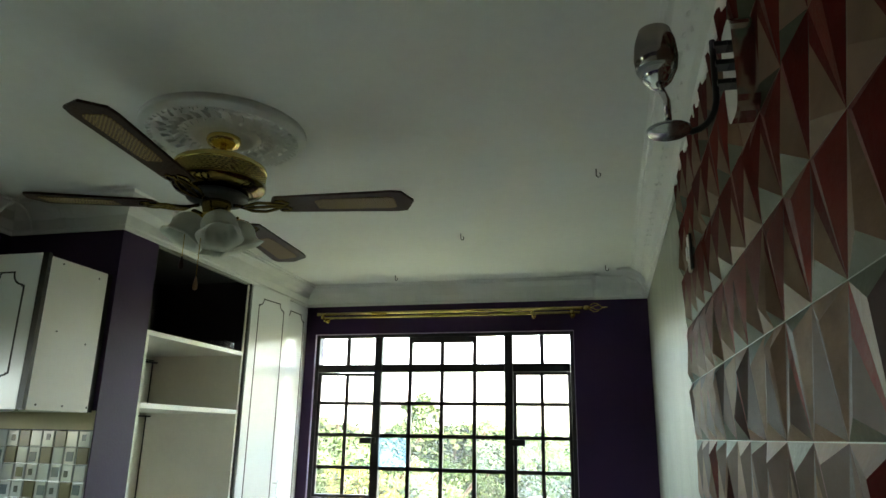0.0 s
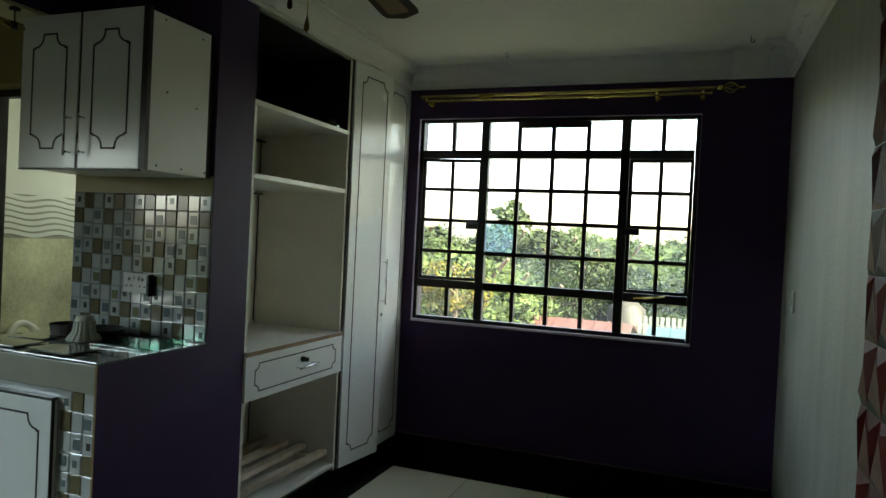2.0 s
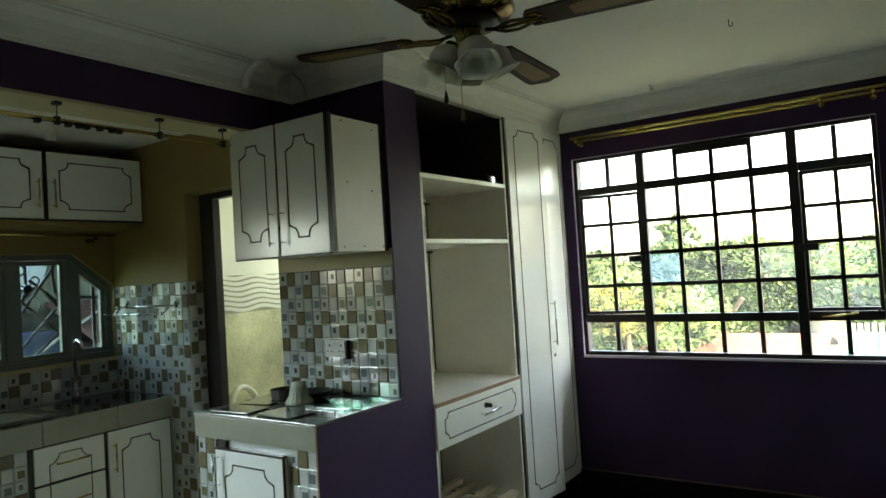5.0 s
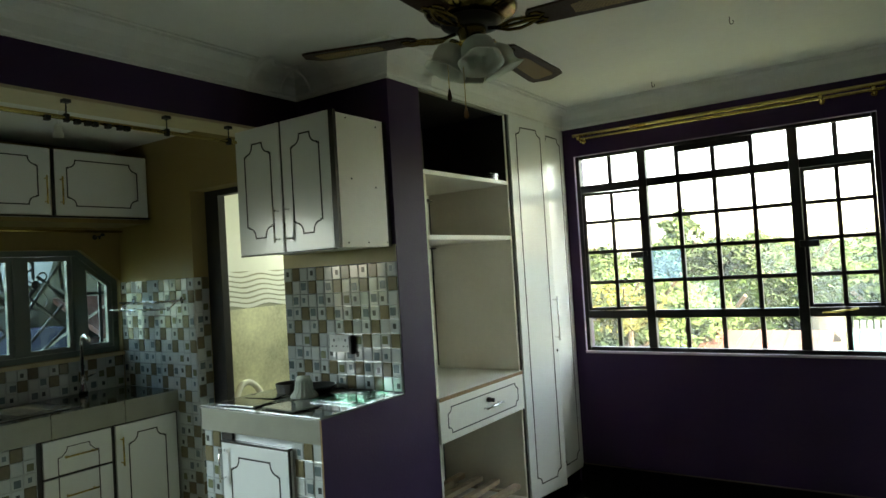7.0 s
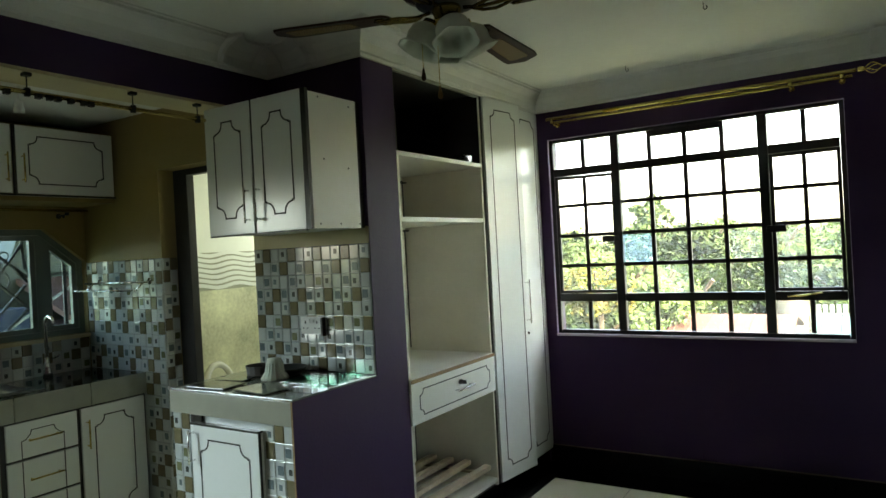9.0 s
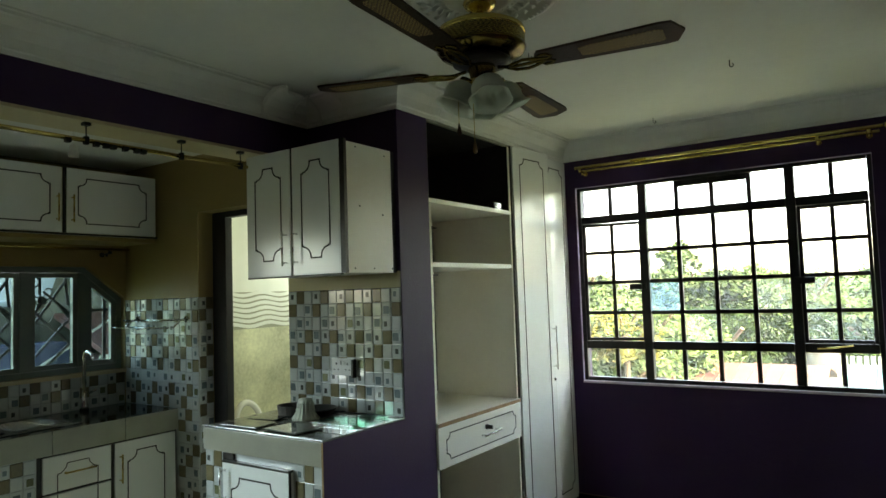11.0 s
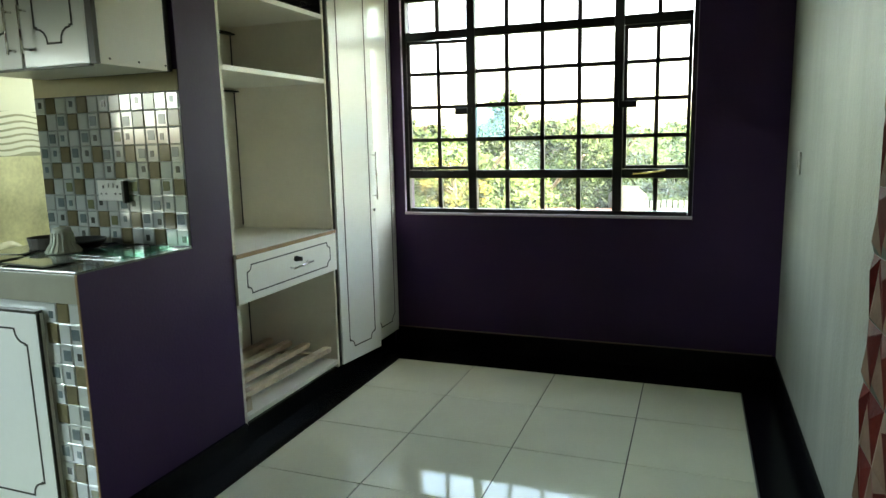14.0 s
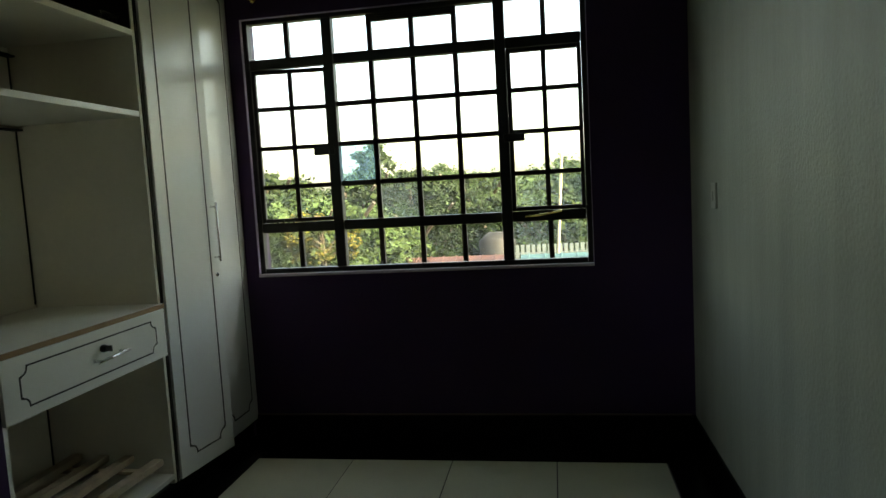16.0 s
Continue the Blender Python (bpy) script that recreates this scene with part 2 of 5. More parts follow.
ROOF_TEAL = material("blue roof sheets", (0.04, 0.10, 0.11), 0.5, vary=0.2, scale=2)
HOUSE_WALL = material("rendered house wall", (0.11, 0.09, 0.07), 0.8, vary=0.2, scale=2, bump=0.2)
TANK = material("grey water tank", (0.032, 0.03, 0.025), 0.6, vary=0.2, scale=4)
FENCE_WHITE = material("pale painted fence", (0.19, 0.21, 0.20), 0.5, vary=0.15)


# ---- building helpers ----
ORIGIN = {}


def thing(name, at, label="", category="", group="", kind=""):
    ob = new(name)
    ob.empty_display_size = 0.1
    ob.location = at
    ORIGIN[ob.name] = Vector(at)
    return tagged(ob, label, category, group, kind)


def part(name, bm, mats, parent=None, label="", category="", kind="", smooth=False, shadow=True, group=""):
    """One bmesh, in world places, as one mesh under a thing or a part."""
    base = ORIGIN[parent.name] if parent else Vector((0, 0, 0))
    bmesh.ops.translate(bm, verts=bm.verts, vec=-base)
    bmesh.ops.recalc_face_normals(bm, faces=bm.faces)
    me = bpy.data.meshes.new(name)
    bm.to_mesh(me)
    bm.free()
    for m in mats if isinstance(mats, (list, tuple)) else [mats]:
        me.materials.append(m)
    if smooth:
        for p in me.polygons:
            p.use_smooth = True
    ob = new(name, me)
    if parent:
        ob.parent = parent
    ORIGIN[ob.name] = base.copy()
    if not shadow:
        ob.visible_shadow = False
    return tagged(ob, label, category, group, kind)


def solid(name, bm, mats, label, category, smooth=False, kind="", group=""):
    return part(name, bm, mats, None, label, category, kind, smooth, True, group)


def box(x0, x1, y0, y1, z0, z1, bm=None, bevel=0.0, mat=0):
    one = bmesh.new()
    m = Matrix.Translation(((x0 + x1) / 2, (y0 + y1) / 2, (z0 + z1) / 2)) @ Matrix.Diagonal((abs(x1 - x0), abs(y1 - y0), abs(z1 - z0), 1))
    bmesh.ops.create_cube(one, size=1, matrix=m)
    if bevel:
        bmesh.ops.bevel(one, geom=one.edges, offset=bevel, segments=2, profile=0.6, affect="EDGES")
    for f in one.faces:
        f.material_index = mat
    if bm is None:
        return one
    return join(bm, one)


def join(bm, one):
    tmp = bpy.data.meshes.new("tmp")
    one.to_mesh(tmp)
    one.free()
    bm.from_mesh(tmp)
    bpy.data.meshes.remove(tmp)
    return bm


def lathe(profile, at=(0, 0, 0), n=24, bm=None, axis=None, mat=0, wave=0.0, waves=6):
    """Turns (radius, height) rows about z, or about another axis, at a place."""
    bm = bm or bmesh.new()
    turn = (Vector(axis).to_track_quat("Z", "Y").to_matrix() if axis else Matrix.Identity(3))
    rings = []
    for k, (r, h) in enumerate(profile):
        ring = []
        for i in range(n):
            a = 2 * math.pi * i / n
            rr = r * (1 + wave * (k / (len(profile) - 1)) ** 2 * math.cos(waves * a))
            ring.append(bm.verts.new(Vector(at) + turn @ Vector((rr * math.cos(a), rr * math.sin(a), h))))
        rings.append(ring)
    for a, b in zip(rings, rings[1:]):
        for i in range(n):
            f = bm.faces.new((a[i], a[(i + 1) % n], b[(i + 1) % n], b[i]))
            f.material_index = mat
    for ring in (rings[0], rings[-1]):
        if (ring[0].co - ring[n // 2].co).length > 1e-4:
            bm.faces.new(ring).material_index = mat
    return bm


def tube(points, r, n=8, bm=None, mat=0):
    """A round bar along points."""
    bm = bm or bmesh.new()
    pts = [Vector(p) for p in points]
    rings = []
    side = None
    for k, p in enumerate(pts):
        d = (pts[min(k + 1, len(pts) - 1)] - pts[max(k - 1, 0)]).normalized()
        if side is None:
            side = d.orthogonal().normalized()
        side = (side - d * side.dot(d)).normalized()
        up = d.cross(side)
        rings.append([bm.verts.new(p + r * (math.cos(2 * math.pi * i / n) * side + math.sin(2 * math.pi * i / n) * up)) for i in range(n)])
    for a, b in zip(rings, rings[1:]):
        for i in range(n):
            bm.faces.new((a[i], a[(i + 1) % n], b[(i + 1) % n], b[i])).material_index = mat
    bm.faces.new(rings[0]).material_index = mat
    bm.faces.new(rings[-1]).material_index = mat
    return bm


def prism(outline, d0, d1, axis="y", bm=None, mat=0):
    """A flat outline (u, v) given thickness along an axis: y takes (x, z), x takes (y, z), z takes (x, y)."""
    bm = bm or bmesh.new()

    def at(u, v, d):
        return {"y": (u, d, v), "x": (d, u, v), "z": (u, v, d)}[axis]
    a = [bm.verts.new(at(u, v, d0)) for u, v in outline]
    b = [bm.verts.new(at(u, v, d1)) for u, v in outline]
    n = len(outline)
    fs = [bm.faces.new(a), bm.faces.new(b)]
    for i in range(n):
        fs.append(bm.faces.new((a[i], a[(i + 1) % n], b[(i + 1) % n], b[i])))
    for f in fs:
        f.material_index = mat
    return bm


def ribbon(pts, width, d0, d1, axis, bm=None):
    """A closed flat band along an outline: a routed line on a door."""
    bm = bm or bmesh.new()
    n = len(pts)
    inner, outer = [], []
    for i in range(n):
        p, q, r = Vector(pts[i - 1]), Vector(pts[i]), Vector(pts[(i + 1) % n])
        e1, e2 = (q - p).normalized(), (r - q).normalized()
        n1, n2 = Vector((-e1.y, e1.x)), Vector((-e2.y, e2.x))
        m = (n1 + n2)
        m = m.normalized() * (width / 2) / max(0.5, m.normalized().dot(n1)) if m.length > 1e-6 else n1 * width / 2
        inner.append(q + m)
        outer.append(q - m)

    def at(p, d):
        return {"y": (p.x, d, p.y), "x": (d, p.x, p.y)}[axis]
    rows = [[bm.verts.new(at(p, d)) for p in row] for row, d in ((inner, d0), (outer, d0), (outer, d1), (inner, d1))]
    for i in range(n):
        j = (i + 1) % n
        for a, b in ((0, 1), (1, 2), (2, 3), (3, 0)):
            bm.faces.new((rows[a][i], rows[a][j], rows[b][j], rows[b][i]))
    return bm


def notched(u0, u1, v0, v1, r):
    """A rectangle whose corners are scooped inwards with a small step."""
    s = r * 0.22
    pts = []
    for cu, cv, su, sv, flip in ((u0, v0, 1, 1, 0), (u1, v0, -1, 1, 1), (u1, v1, -1, -1, 0), (u0, v1, 1, -1, 1)):
        corner = [(cu, cv + sv * (r + s)), (cu + su * s, cv + sv * (r + s))]
        for k in range(5):
            a = radians(90 - 22.5 * k)
            corner.append((cu + su * (s + r * math.cos(a)), cv + sv * (s * 0.5 + r * math.sin(a))))
        corner.append((cu + su * (r + s), cv))
        pts += corner[::-1] if flip else corner
    return pts


def bar_handle(parent, p0, p1, out, r=0.005, name="handle", mat=None):
    """A bow handle: a bar on two posts, stood off along out."""
    p0, p1, out = Vector(p0), Vector(p1), Vector(out)
    d = (p1 - p0).normalized()
    bm = tube([p0 - d * 0.015 + out, p1 + d * 0.015 + out], r)
    tube([p0, p0 + out], r * 0.9, bm=bm)
    tube([p1, p1 + out], r * 0.9, bm=bm)
    return part(name, bm, mat or CHROME, parent, smooth=True)


# ---- structure ----
XF, YN, XE, YP = -1.834, 4.085, 0.50, 2.165
ZC = 2.58
XW, YS = -4.18, -3.2


def wall_holes(name, axis, d0, d1, u0, u1, v0, v1, holes, mat, label):
    """A thick wall with openings through it, each given by its outline."""
    flat = bmesh.new()

    def loop(pts):
        vs = [flat.verts.new((u, v, 0)) for u, v in pts]
        return [flat.edges.new((vs[i], vs[(i + 1) % len(vs)])) for i in range(len(vs))]
    edges = loop([(u0, v0), (u1, v0), (u1, v1), (u0, v1)])
    for h in holes:
        edges += loop(h)
    bmesh.ops.triangle_fill(flat, use_beauty=True, use_dissolve=False, edges=edges)
    bmesh.ops.recalc_face_normals(flat, faces=flat.faces)
    got = bmesh.ops.extrude_face_region(flat, geom=list(flat.faces))
    bmesh.ops.translate(flat, verts=[v for v in got["geom"] if isinstance(v, bmesh.types.BMVert)], vec=(0, 0, 1))
    for v in flat.verts:
        u, w, k = v.co
        d = d0 + (d1 - d0) * k
        v.co = (u, d, w) if axis == "y" else (d, u, w)
    return part(name, flat, mat, None, label, "wall", "structure")


WX0, WX1, WZ0, WZ1 = -1.746, 0.033, 0.905, 2.253
wall_holes("wall_north", "y", YN, YN + 0.16, -2.6, XE + 0.15, -0.1, ZC + 0.1, [[(WX0, WZ0), (WX1, WZ0), (WX1, WZ1), (WX0, WZ1)]], PURPLE, "deep purple painted wall with a wide steel window")
wall_holes("wall_south", "y", YS - 0.15, YS, XW, XE, -0.1, ZC + 0.1, [], PURPLE, "plain purple wall")
part("wall_east", box(XE, XE + 0.15, YS - 0.15, YN, -0.1, ZC + 0.1), WHITE_WALL, None, "white painted wall beside the tiled wall", "wall", "structure")
KW = [(0.955, 1.12), (2.155, 1.12), (2.155, 1.585), (1.905, 1.79), (1.205, 1.79), (0.955, 1.585)]
wall_holes("wall_west", "x", XW - 0.15, XW, YS - 0.15, YP + 0.155, -0.1, ZC + 0.1, [KW, [(-0.7, 0.8), (0.2, 0.8), (0.2, 2.05), (-0.7, 2.05)]], YELLOW, "yellow painted kitchen wall with a cut-corner window")
bm = box(XW, -3.39, YP, YP + 0.155, -0.1, ZC)
box(-3.39, -2.605, YP, YP + 0.155, 2.09, ZC, bm)
part("wall_kitchen", bm, YELLOW, None, "yellow painted wall with a doorway to the washroom", "wall", "structure")
part("wall_column", box(-2.605, XF, YP, 2.412, -0.1, ZC), PURPLE, None, "dark purple painted wall end between kitchen and shelves", "wall", "structure")
part("trim", box(-2.60, XF - 0.004, YP - 0.004, YP, 1.582, 1.66), CREAM, None, "cream painted band above the splashback", "trim", "structure")
part("beam", box(-2.64, -2.44, YS, YP, 2.275, ZC), PURPLE, None, "dark purple painted beam over the kitchen opening", "beam", "structure")
part("soffit", box(-2.64, -2.442, YS, YP, 2.262, 2.275), CREAM, None, "cream painted underside of the beam", "trim", "structure")
part("ceiling", box(-2.44, XE, YS, YN, ZC, ZC + 0.12), CEILING, None, "plain white plastered ceiling", "ceiling", "structure")
part("ceiling", box(XW, -2.64, YS, YP, 2.44, 2.56), CEILING, None, "plain white kitchen ceiling", "ceiling", "structure")
# Unseen mass overhead, added to keep sun off the neighbouring yard.
part("shade_block", box(XW - 0.15, XE + 0.15, YS - 0.15, YN + 0.16, ZC + 0.122, 7.5), WHITE_WALL, None, "unseen rendered block above the rooms, added to shade the yard", "roof", "structure")
# Added wall, out of view, that cuts light bouncing into the kitchen.
part("wall_light_stop", box(-2.63, -2.45, YS, -0.7, -0.1, 2.26), PURPLE, None, "unseen purple wall, added to cut bounced light", "wall", "structure")
# washroom behind the doorway
bm = box(-4.0, -3.85, 2.32, 4.1, -0.1, 1.33)
part("wall_washroom", bm, MARBLE, None, "yellow marbled tiles on the washroom wall", "wall", "structure")
part("wall_washroom", box(-4.0, -3.85, 2.32, 4.1, 1.6, 2.6), BATH_WHITE, None, "white tiles on the upper washroom wall", "wall", "structure")
bm = bmesh.new()
for k in range(7):
    z = 1.345 + 0.038 * k
    prev = [(2.32 + 0.05 * i, z + 0.012 * math.sin(i * 0.9 + 0.2 * k)) for i in range(36)]
    prism(prev + [(y, w + 0.026) for y, w in prev[::-1]], -3.86, -3.844, "x", bm)
wave = part("wave_border", bm, BATH_WHITE, None, "white wavy embossed border tiles", "trim", "structure")
# Backing is grey so that shadows between the white waves are in its colour.
part("wall_washroom", box(-4.0, -3.852, 2.32, 4.1, 1.33, 1.6), WAVE_SHADE, None, "backing of the wavy border, grey for the shadows between waves", "wall", "structure")
wall_holes("wall_washroom", "y", 4.1, 4.25, -4.0, -2.6, -0.1, 2.6, [[(-3.4, 1.65), (-3.0, 1.65), (-3.0, 2.05), (-3.4, 2.05)]], MARBLE, "yellow marbled far washroom wall with a small window opening")
part("wall_washroom", box(-2.6, -2.45, 2.412, 4.085, -0.1, 2.6), BATH_WHITE, None, "white washroom partition", "wall", "structure")
part("ceiling", box(-4.0, -2.6, 2.32, 4.1, 2.5, 2.6), CEILING, None, "white washroom ceiling", "ceiling", "structure")

# floor: tiles with recessed joints, black border and skirting
floor = part("floor", box(-4.2, XE, YS, 4.25, -0.12, -0.004), GROUT, None, "cream tiled floor with a black border", "floor", "structure")


def piece(name, mesh, at, parent, mats=None):
    ob = new(name, mesh)
    ob.location = Vector(at) - (ORIGIN[parent.name] if parent else Vector())
    ob.parent = parent
    return ob


def piece_mesh(name, w, d, h, mat, bevel=0.0, axis="z"):
    """A slab, centred, its back at zero, rising along the axis it faces: z, -y or +x or -x."""
    if axis == "z":
        bm = box(-w / 2, w / 2, -d / 2, d / 2, -h, 0)
        if bevel:
            bmesh.ops.bevel(bm, geom=[e for e in bm.edges if all(v.co.z > -1e-5 for v in e.verts)], offset=bevel, segments=1, affect="EDGES")
    elif axis == "-y":
        bm = box(-w / 2, w / 2, -h, 0, -d / 2, d / 2)
        if bevel:
            bmesh.ops.bevel(bm, geom=[e for e in bm.edges if all(v.co.y < -h + 1e-5 for v in e.verts)], offset=bevel, segments=1, affect="EDGES")
    else:
        s = 1 if axis == "+x" else -1
        bm = box(0, s * h, -w / 2, w / 2, -d / 2, d / 2)
        if bevel:
            bmesh.ops.bevel(bm, geom=[e for e in bm.edges if all(abs(v.co.x) > h - 1e-5 for v in e.verts)], offset=bevel, segments=1, affect="EDGES")
    bmesh.ops.recalc_face_normals(bm, faces=bm.faces)
    me = bpy.data.meshes.new(name)
    bm.to_mesh(me)
    bm.free()
    me.materials.append(mat)
    return me


FX0, FX1, FY1 = -1.69, 0.313, 3.785
bm = box(XF - 0.02, FX0 - 0.002, 1.62, YN, -0.004, 0)
box(FX0 - 0.002, FX1 + 0.002, FY1 + 0.002, YN, -0.004, 0, bm)
box(FX1 + 0.002, XE, YS, YN, -0.004, 0, bm)
part("floor_border", bm, BLACK_TILE, None, "black polished tile border along the walls", "floor", "structure")
bm = box(XF, XE, YN - 0.014, YN, 0, 0.122, bevel=0.003)
box(XE - 0.014, XE, YS, YN - 0.015, 0, 0.122, bm, bevel=0.003)
box(XF, XF + 0.014, 1.622, 2.412, 0, 0.122, bm, bevel=0.003)
box(XF - 0.03, XF - 0.012, 2.414, YN - 0.015, 0, 0.10, bm)
part("baseboard", bm, BLACK_TILE, None, "black polished tile skirting", "skirting", "structure")
part("trim", box(XF, XE - 0.02, YN - 0.012, YN, 0.124, 0.130), material("dull brown line", (0.09, 0.06, 0.05), 0.6), None, "thin brown line above the skirting", "trim", "structure")

# cornice round the living room
PROFILE = [(0.0, -0.134), (0.010, -0.134), (0.012, -0.120), (0.020, -0.115), (0.028, -0.078), (0.05, -0.045), (0.075, -0.03), (0.085, -0.022), (0.098, -0.02), (0.10, -0.008), (0.112, -0.006), (0.112, 0.0)]
LOOP = [(XE, YS), (XE, YN), (XF, YN), (XF, YP), (-2.44, YP), (-2.44, YS)]


def cornice(loop, z, profile):
    bm = bmesh.new()
    n = len(loop)
    rows = []
    for i in range(n):
        p, q, r = Vector(loop[i - 1]), Vector(loop[i]), Vector(loop[(i + 1) % n])
        e1, e2 = (q - p).normalized(), (r - q).normalized()
        n1, n2 = Vector((-e1.y, e1.x)), Vector((-e2.y, e2.x))
        m = (n1 + n2) / (1 + n1.dot(n2))
        rows.append([bm.verts.new((q.x + m.x * d, q.y + m.y * d, z + h)) for d, h in profile])
    for i in range(n):
        a, b = rows[i], rows[(i + 1) % n]
        for k in range(len(profile) - 1):
            bm.faces.new((a[k], a[k + 1], b[k + 1], b[k]))
    return bm


corn = part("cornice", cornice(LOOP, ZC, PROFILE), CORNICE, None, "white moulded plaster cornice", "cornice", "structure")


def sprig(bm, at, along, out, s):
    """A small raised plaster leaf."""
    a, o = Vector(along), Vector(out)
    up = Vector((0, 0, 1))
    at = Vector(at)
    pts = [(-1, 0), (-0.4, 0.5), (0.3, 0.7), (1, 0.1), (0.4, -0.3), (-0.3, -0.5)]
    rim = [bm.verts.new(at + a * u * s + (up * 0.8 + o * 0.5) * v * s) for u, v in pts]
    top = bm.verts.new(at + o * s * 0.35 - up * s * 0.35)
    for i in range(len(rim)):
        bm.faces.new((rim[i], rim[(i + 1) % len(rim)], top))


bm = bmesh.new()
rnd = random.Random(4)
for k in range(120):
    sprig(bm, (XE - 0.042 - 0.012 * (k % 2), -1.2 + k * 0.043, ZC - 0.055 + 0.012 * (k % 2)), (0.3 * rnd.uniform(-1, 1), 1, 0), (-0.7, 0, 0), 0.019)
for k in range(44):
    sprig(bm, (XF + 0.04 + 0.012 * (k % 2), 2.2 + k * 0.04, ZC - 0.055 + 0.012 * (k % 2)), (0.2, -1, 0), (0.7, 0, 0), 0.016)
part("cornice_leaves", bm, CORNICE, None, "raised plaster leaf pattern on the cornice", "cornice", "stuff")


def corner_piece(at, du, dv, side=1):
    """An ornate cornice corner with two short scrolled wings."""
    x, y = at
    t = thing("cornice_corner", (x, y, ZC - 0.12), "white plaster corner ornament with scrolled wings", "cornice ornament", "cornice corner ornaments")
    for (ax, ay), (bx, by) in ((du, dv), (dv, du)):
        bm = bmesh.new()
        rows = []
        for d, k in ((0.002, 1.5), (0.13, 1.5), (0.135, 1.24), (0.20, 1.2), (0.24, 1.26), (0.27, 1.50), (0.295, 1.78), (0.31, 1.84), (0.322, 1.6), (0.33, 1.02)):
            rows.append([bm.verts.new((x + ax * (d if side > 0 or d > 0.01 else -o * k) + side * bx * o * k, y + ay * (d if side > 0 or d > 0.01 else -o * k) + side * by * o * k, ZC + h * 1.02)) for o, h in PROFILE[:-1]])
        for a, b in zip(rows, rows[1:]):
            for i in range(len(PROFILE) - 2):
                bm.faces.new((a[i], a[i + 1], b[i + 1], b[i]))
        part("wing", bm, CORNICE, t, smooth=False)


corner_piece((XE - 0.003, YN - 0.003), (-1, 0), (0, -1))
corner_piece((XF + 0.001, YP - 0.001), (-1, 0), (0, 1), -1)
corner_piece((-2.44 + 0.003, YP - 0.003), (1, 0), (0, -1))

# ---- big window ----
YB = 4.12
COLS = [-1.728, -1.506, -1.284, -1.058, -0.838, -0.618, -0.392, -0.175, 0.020]
ROWSZ = [0.925, 1.152, 1.370, 1.578, 1.786, 2.018, 2.236]
window = thing("window_1", (-0.86, YB, WZ0), "black steel window with many small panes, casements at both ends", "window", kind="structure")
bm = bmesh.new()
box(WX0, WX0 + 0.028, YB - 0.014, YB + 0.03, WZ0, WZ1, bm, 0.003)
box(WX1 - 0.028, WX1, YB - 0.014, YB + 0.03, WZ0, WZ1, bm, 0.003)
box(WX0 + 0.03, WX1 - 0.03, YB - 0.013, YB + 0.029, WZ0, WZ0 + 0.026, bm, 0.003)
box(WX0 + 0.03, WX1 - 0.03, YB - 0.013, YB + 0.029, WZ1 - 0.024, WZ1, bm, 0.003)
for x in (COLS[2], COLS[6]):
    box(x - 0.027, x + 0.027, YB - 0.018, YB + 0.032, WZ0 + 0.027, WZ1 - 0.025, bm, 0.004)
for z in (ROWSZ[1], ROWSZ[5]):
    for a, b in ((WX0 + 0.03, COLS[2] - 0.028), (COLS[2] + 0.028, COLS[6] - 0.028), (COLS[6] + 0.028, WX1 - 0.03)):
        box(a, b, YB - 0.016, YB + 0.03, z - 0.026, z + 0.026, bm, 0.004)
part("window_frame", bm, IRON, window)
bm = bmesh.new()
for k in (1, 3, 4, 5, 7):
    x = COLS[k]
    box(x - 0.0125, x + 0.0125, YB - 0.008, YB + 0.016, WZ0 + 0.03, ROWSZ[1] - 0.027, bm)
    if k in (3, 4, 5):
        box(x - 0.0125, x + 0.0125, YB - 0.008, YB + 0.016, ROWSZ[1] + 0.027, ROWSZ[5] - 0.027, bm)
    box(x - 0.0125, x + 0.0125, YB - 0.008, YB + 0.016, ROWSZ[5] + 0.027, WZ1 - 0.028, bm)
for z in ROWSZ[2:5]:
    box(COLS[2] + 0.021, COLS[6] - 0.021, YB - 0.004, YB + 0.014, z - 0.0125, z + 0.0125, bm)
part("glazing_bar", bm, IRON, window)
part_vent = box(COLS[3] + 0.008, COLS[5] - 0.008, YB - 0.012, YB + 0.018, 2.188, WZ1 - 0.026, bevel=0.004)
for k in range(3):
    box(COLS[3] + 0.03, COLS[5] - 0.03, YB - 0.018, YB - 0.012, 2.198 + 0.012 * k, 2.203 + 0.012 * k, part_vent)
# Liners over the purple reveals; their pale lilac holds the daylight falling there.
LIT_REVEAL = material("purple reveal lit to lilac", (0.42, 0.34, 0.52), 0.45, vary=0.15)
for a in ((WX0 + 0.0005, WX0 + 0.0035, YN - 0.003, YB - 0.016, WZ0 + 0.003, WZ1 - 0.001), (WX1 - 0.0035, WX1 - 0.0005, YN - 0.003, YB - 0.016, WZ0 + 0.003, WZ1 - 0.001), (WX0 + 0.004, WX1 - 0.004, YN - 0.003, YB - 0.016, WZ1 - 0.004, WZ1 - 0.001)):
    part("jamb", box(*a), LIT_REVEAL, window, "purple reveal, coloured pale lilac for the daylight on it")
part("air_vent", part_vent, IRON, window, "black slotted vent plate")
part("window_sill", box(WX0 + 0.001, WX1 - 0.001, YN - 0.012, YB - 0.02, WZ0 - 0.014, WZ0 + 0.002, bevel=0.003), material("pale sill paint", (0.55, 0.45, 0.50), 0.5), window, "pale pinkish painted sill")


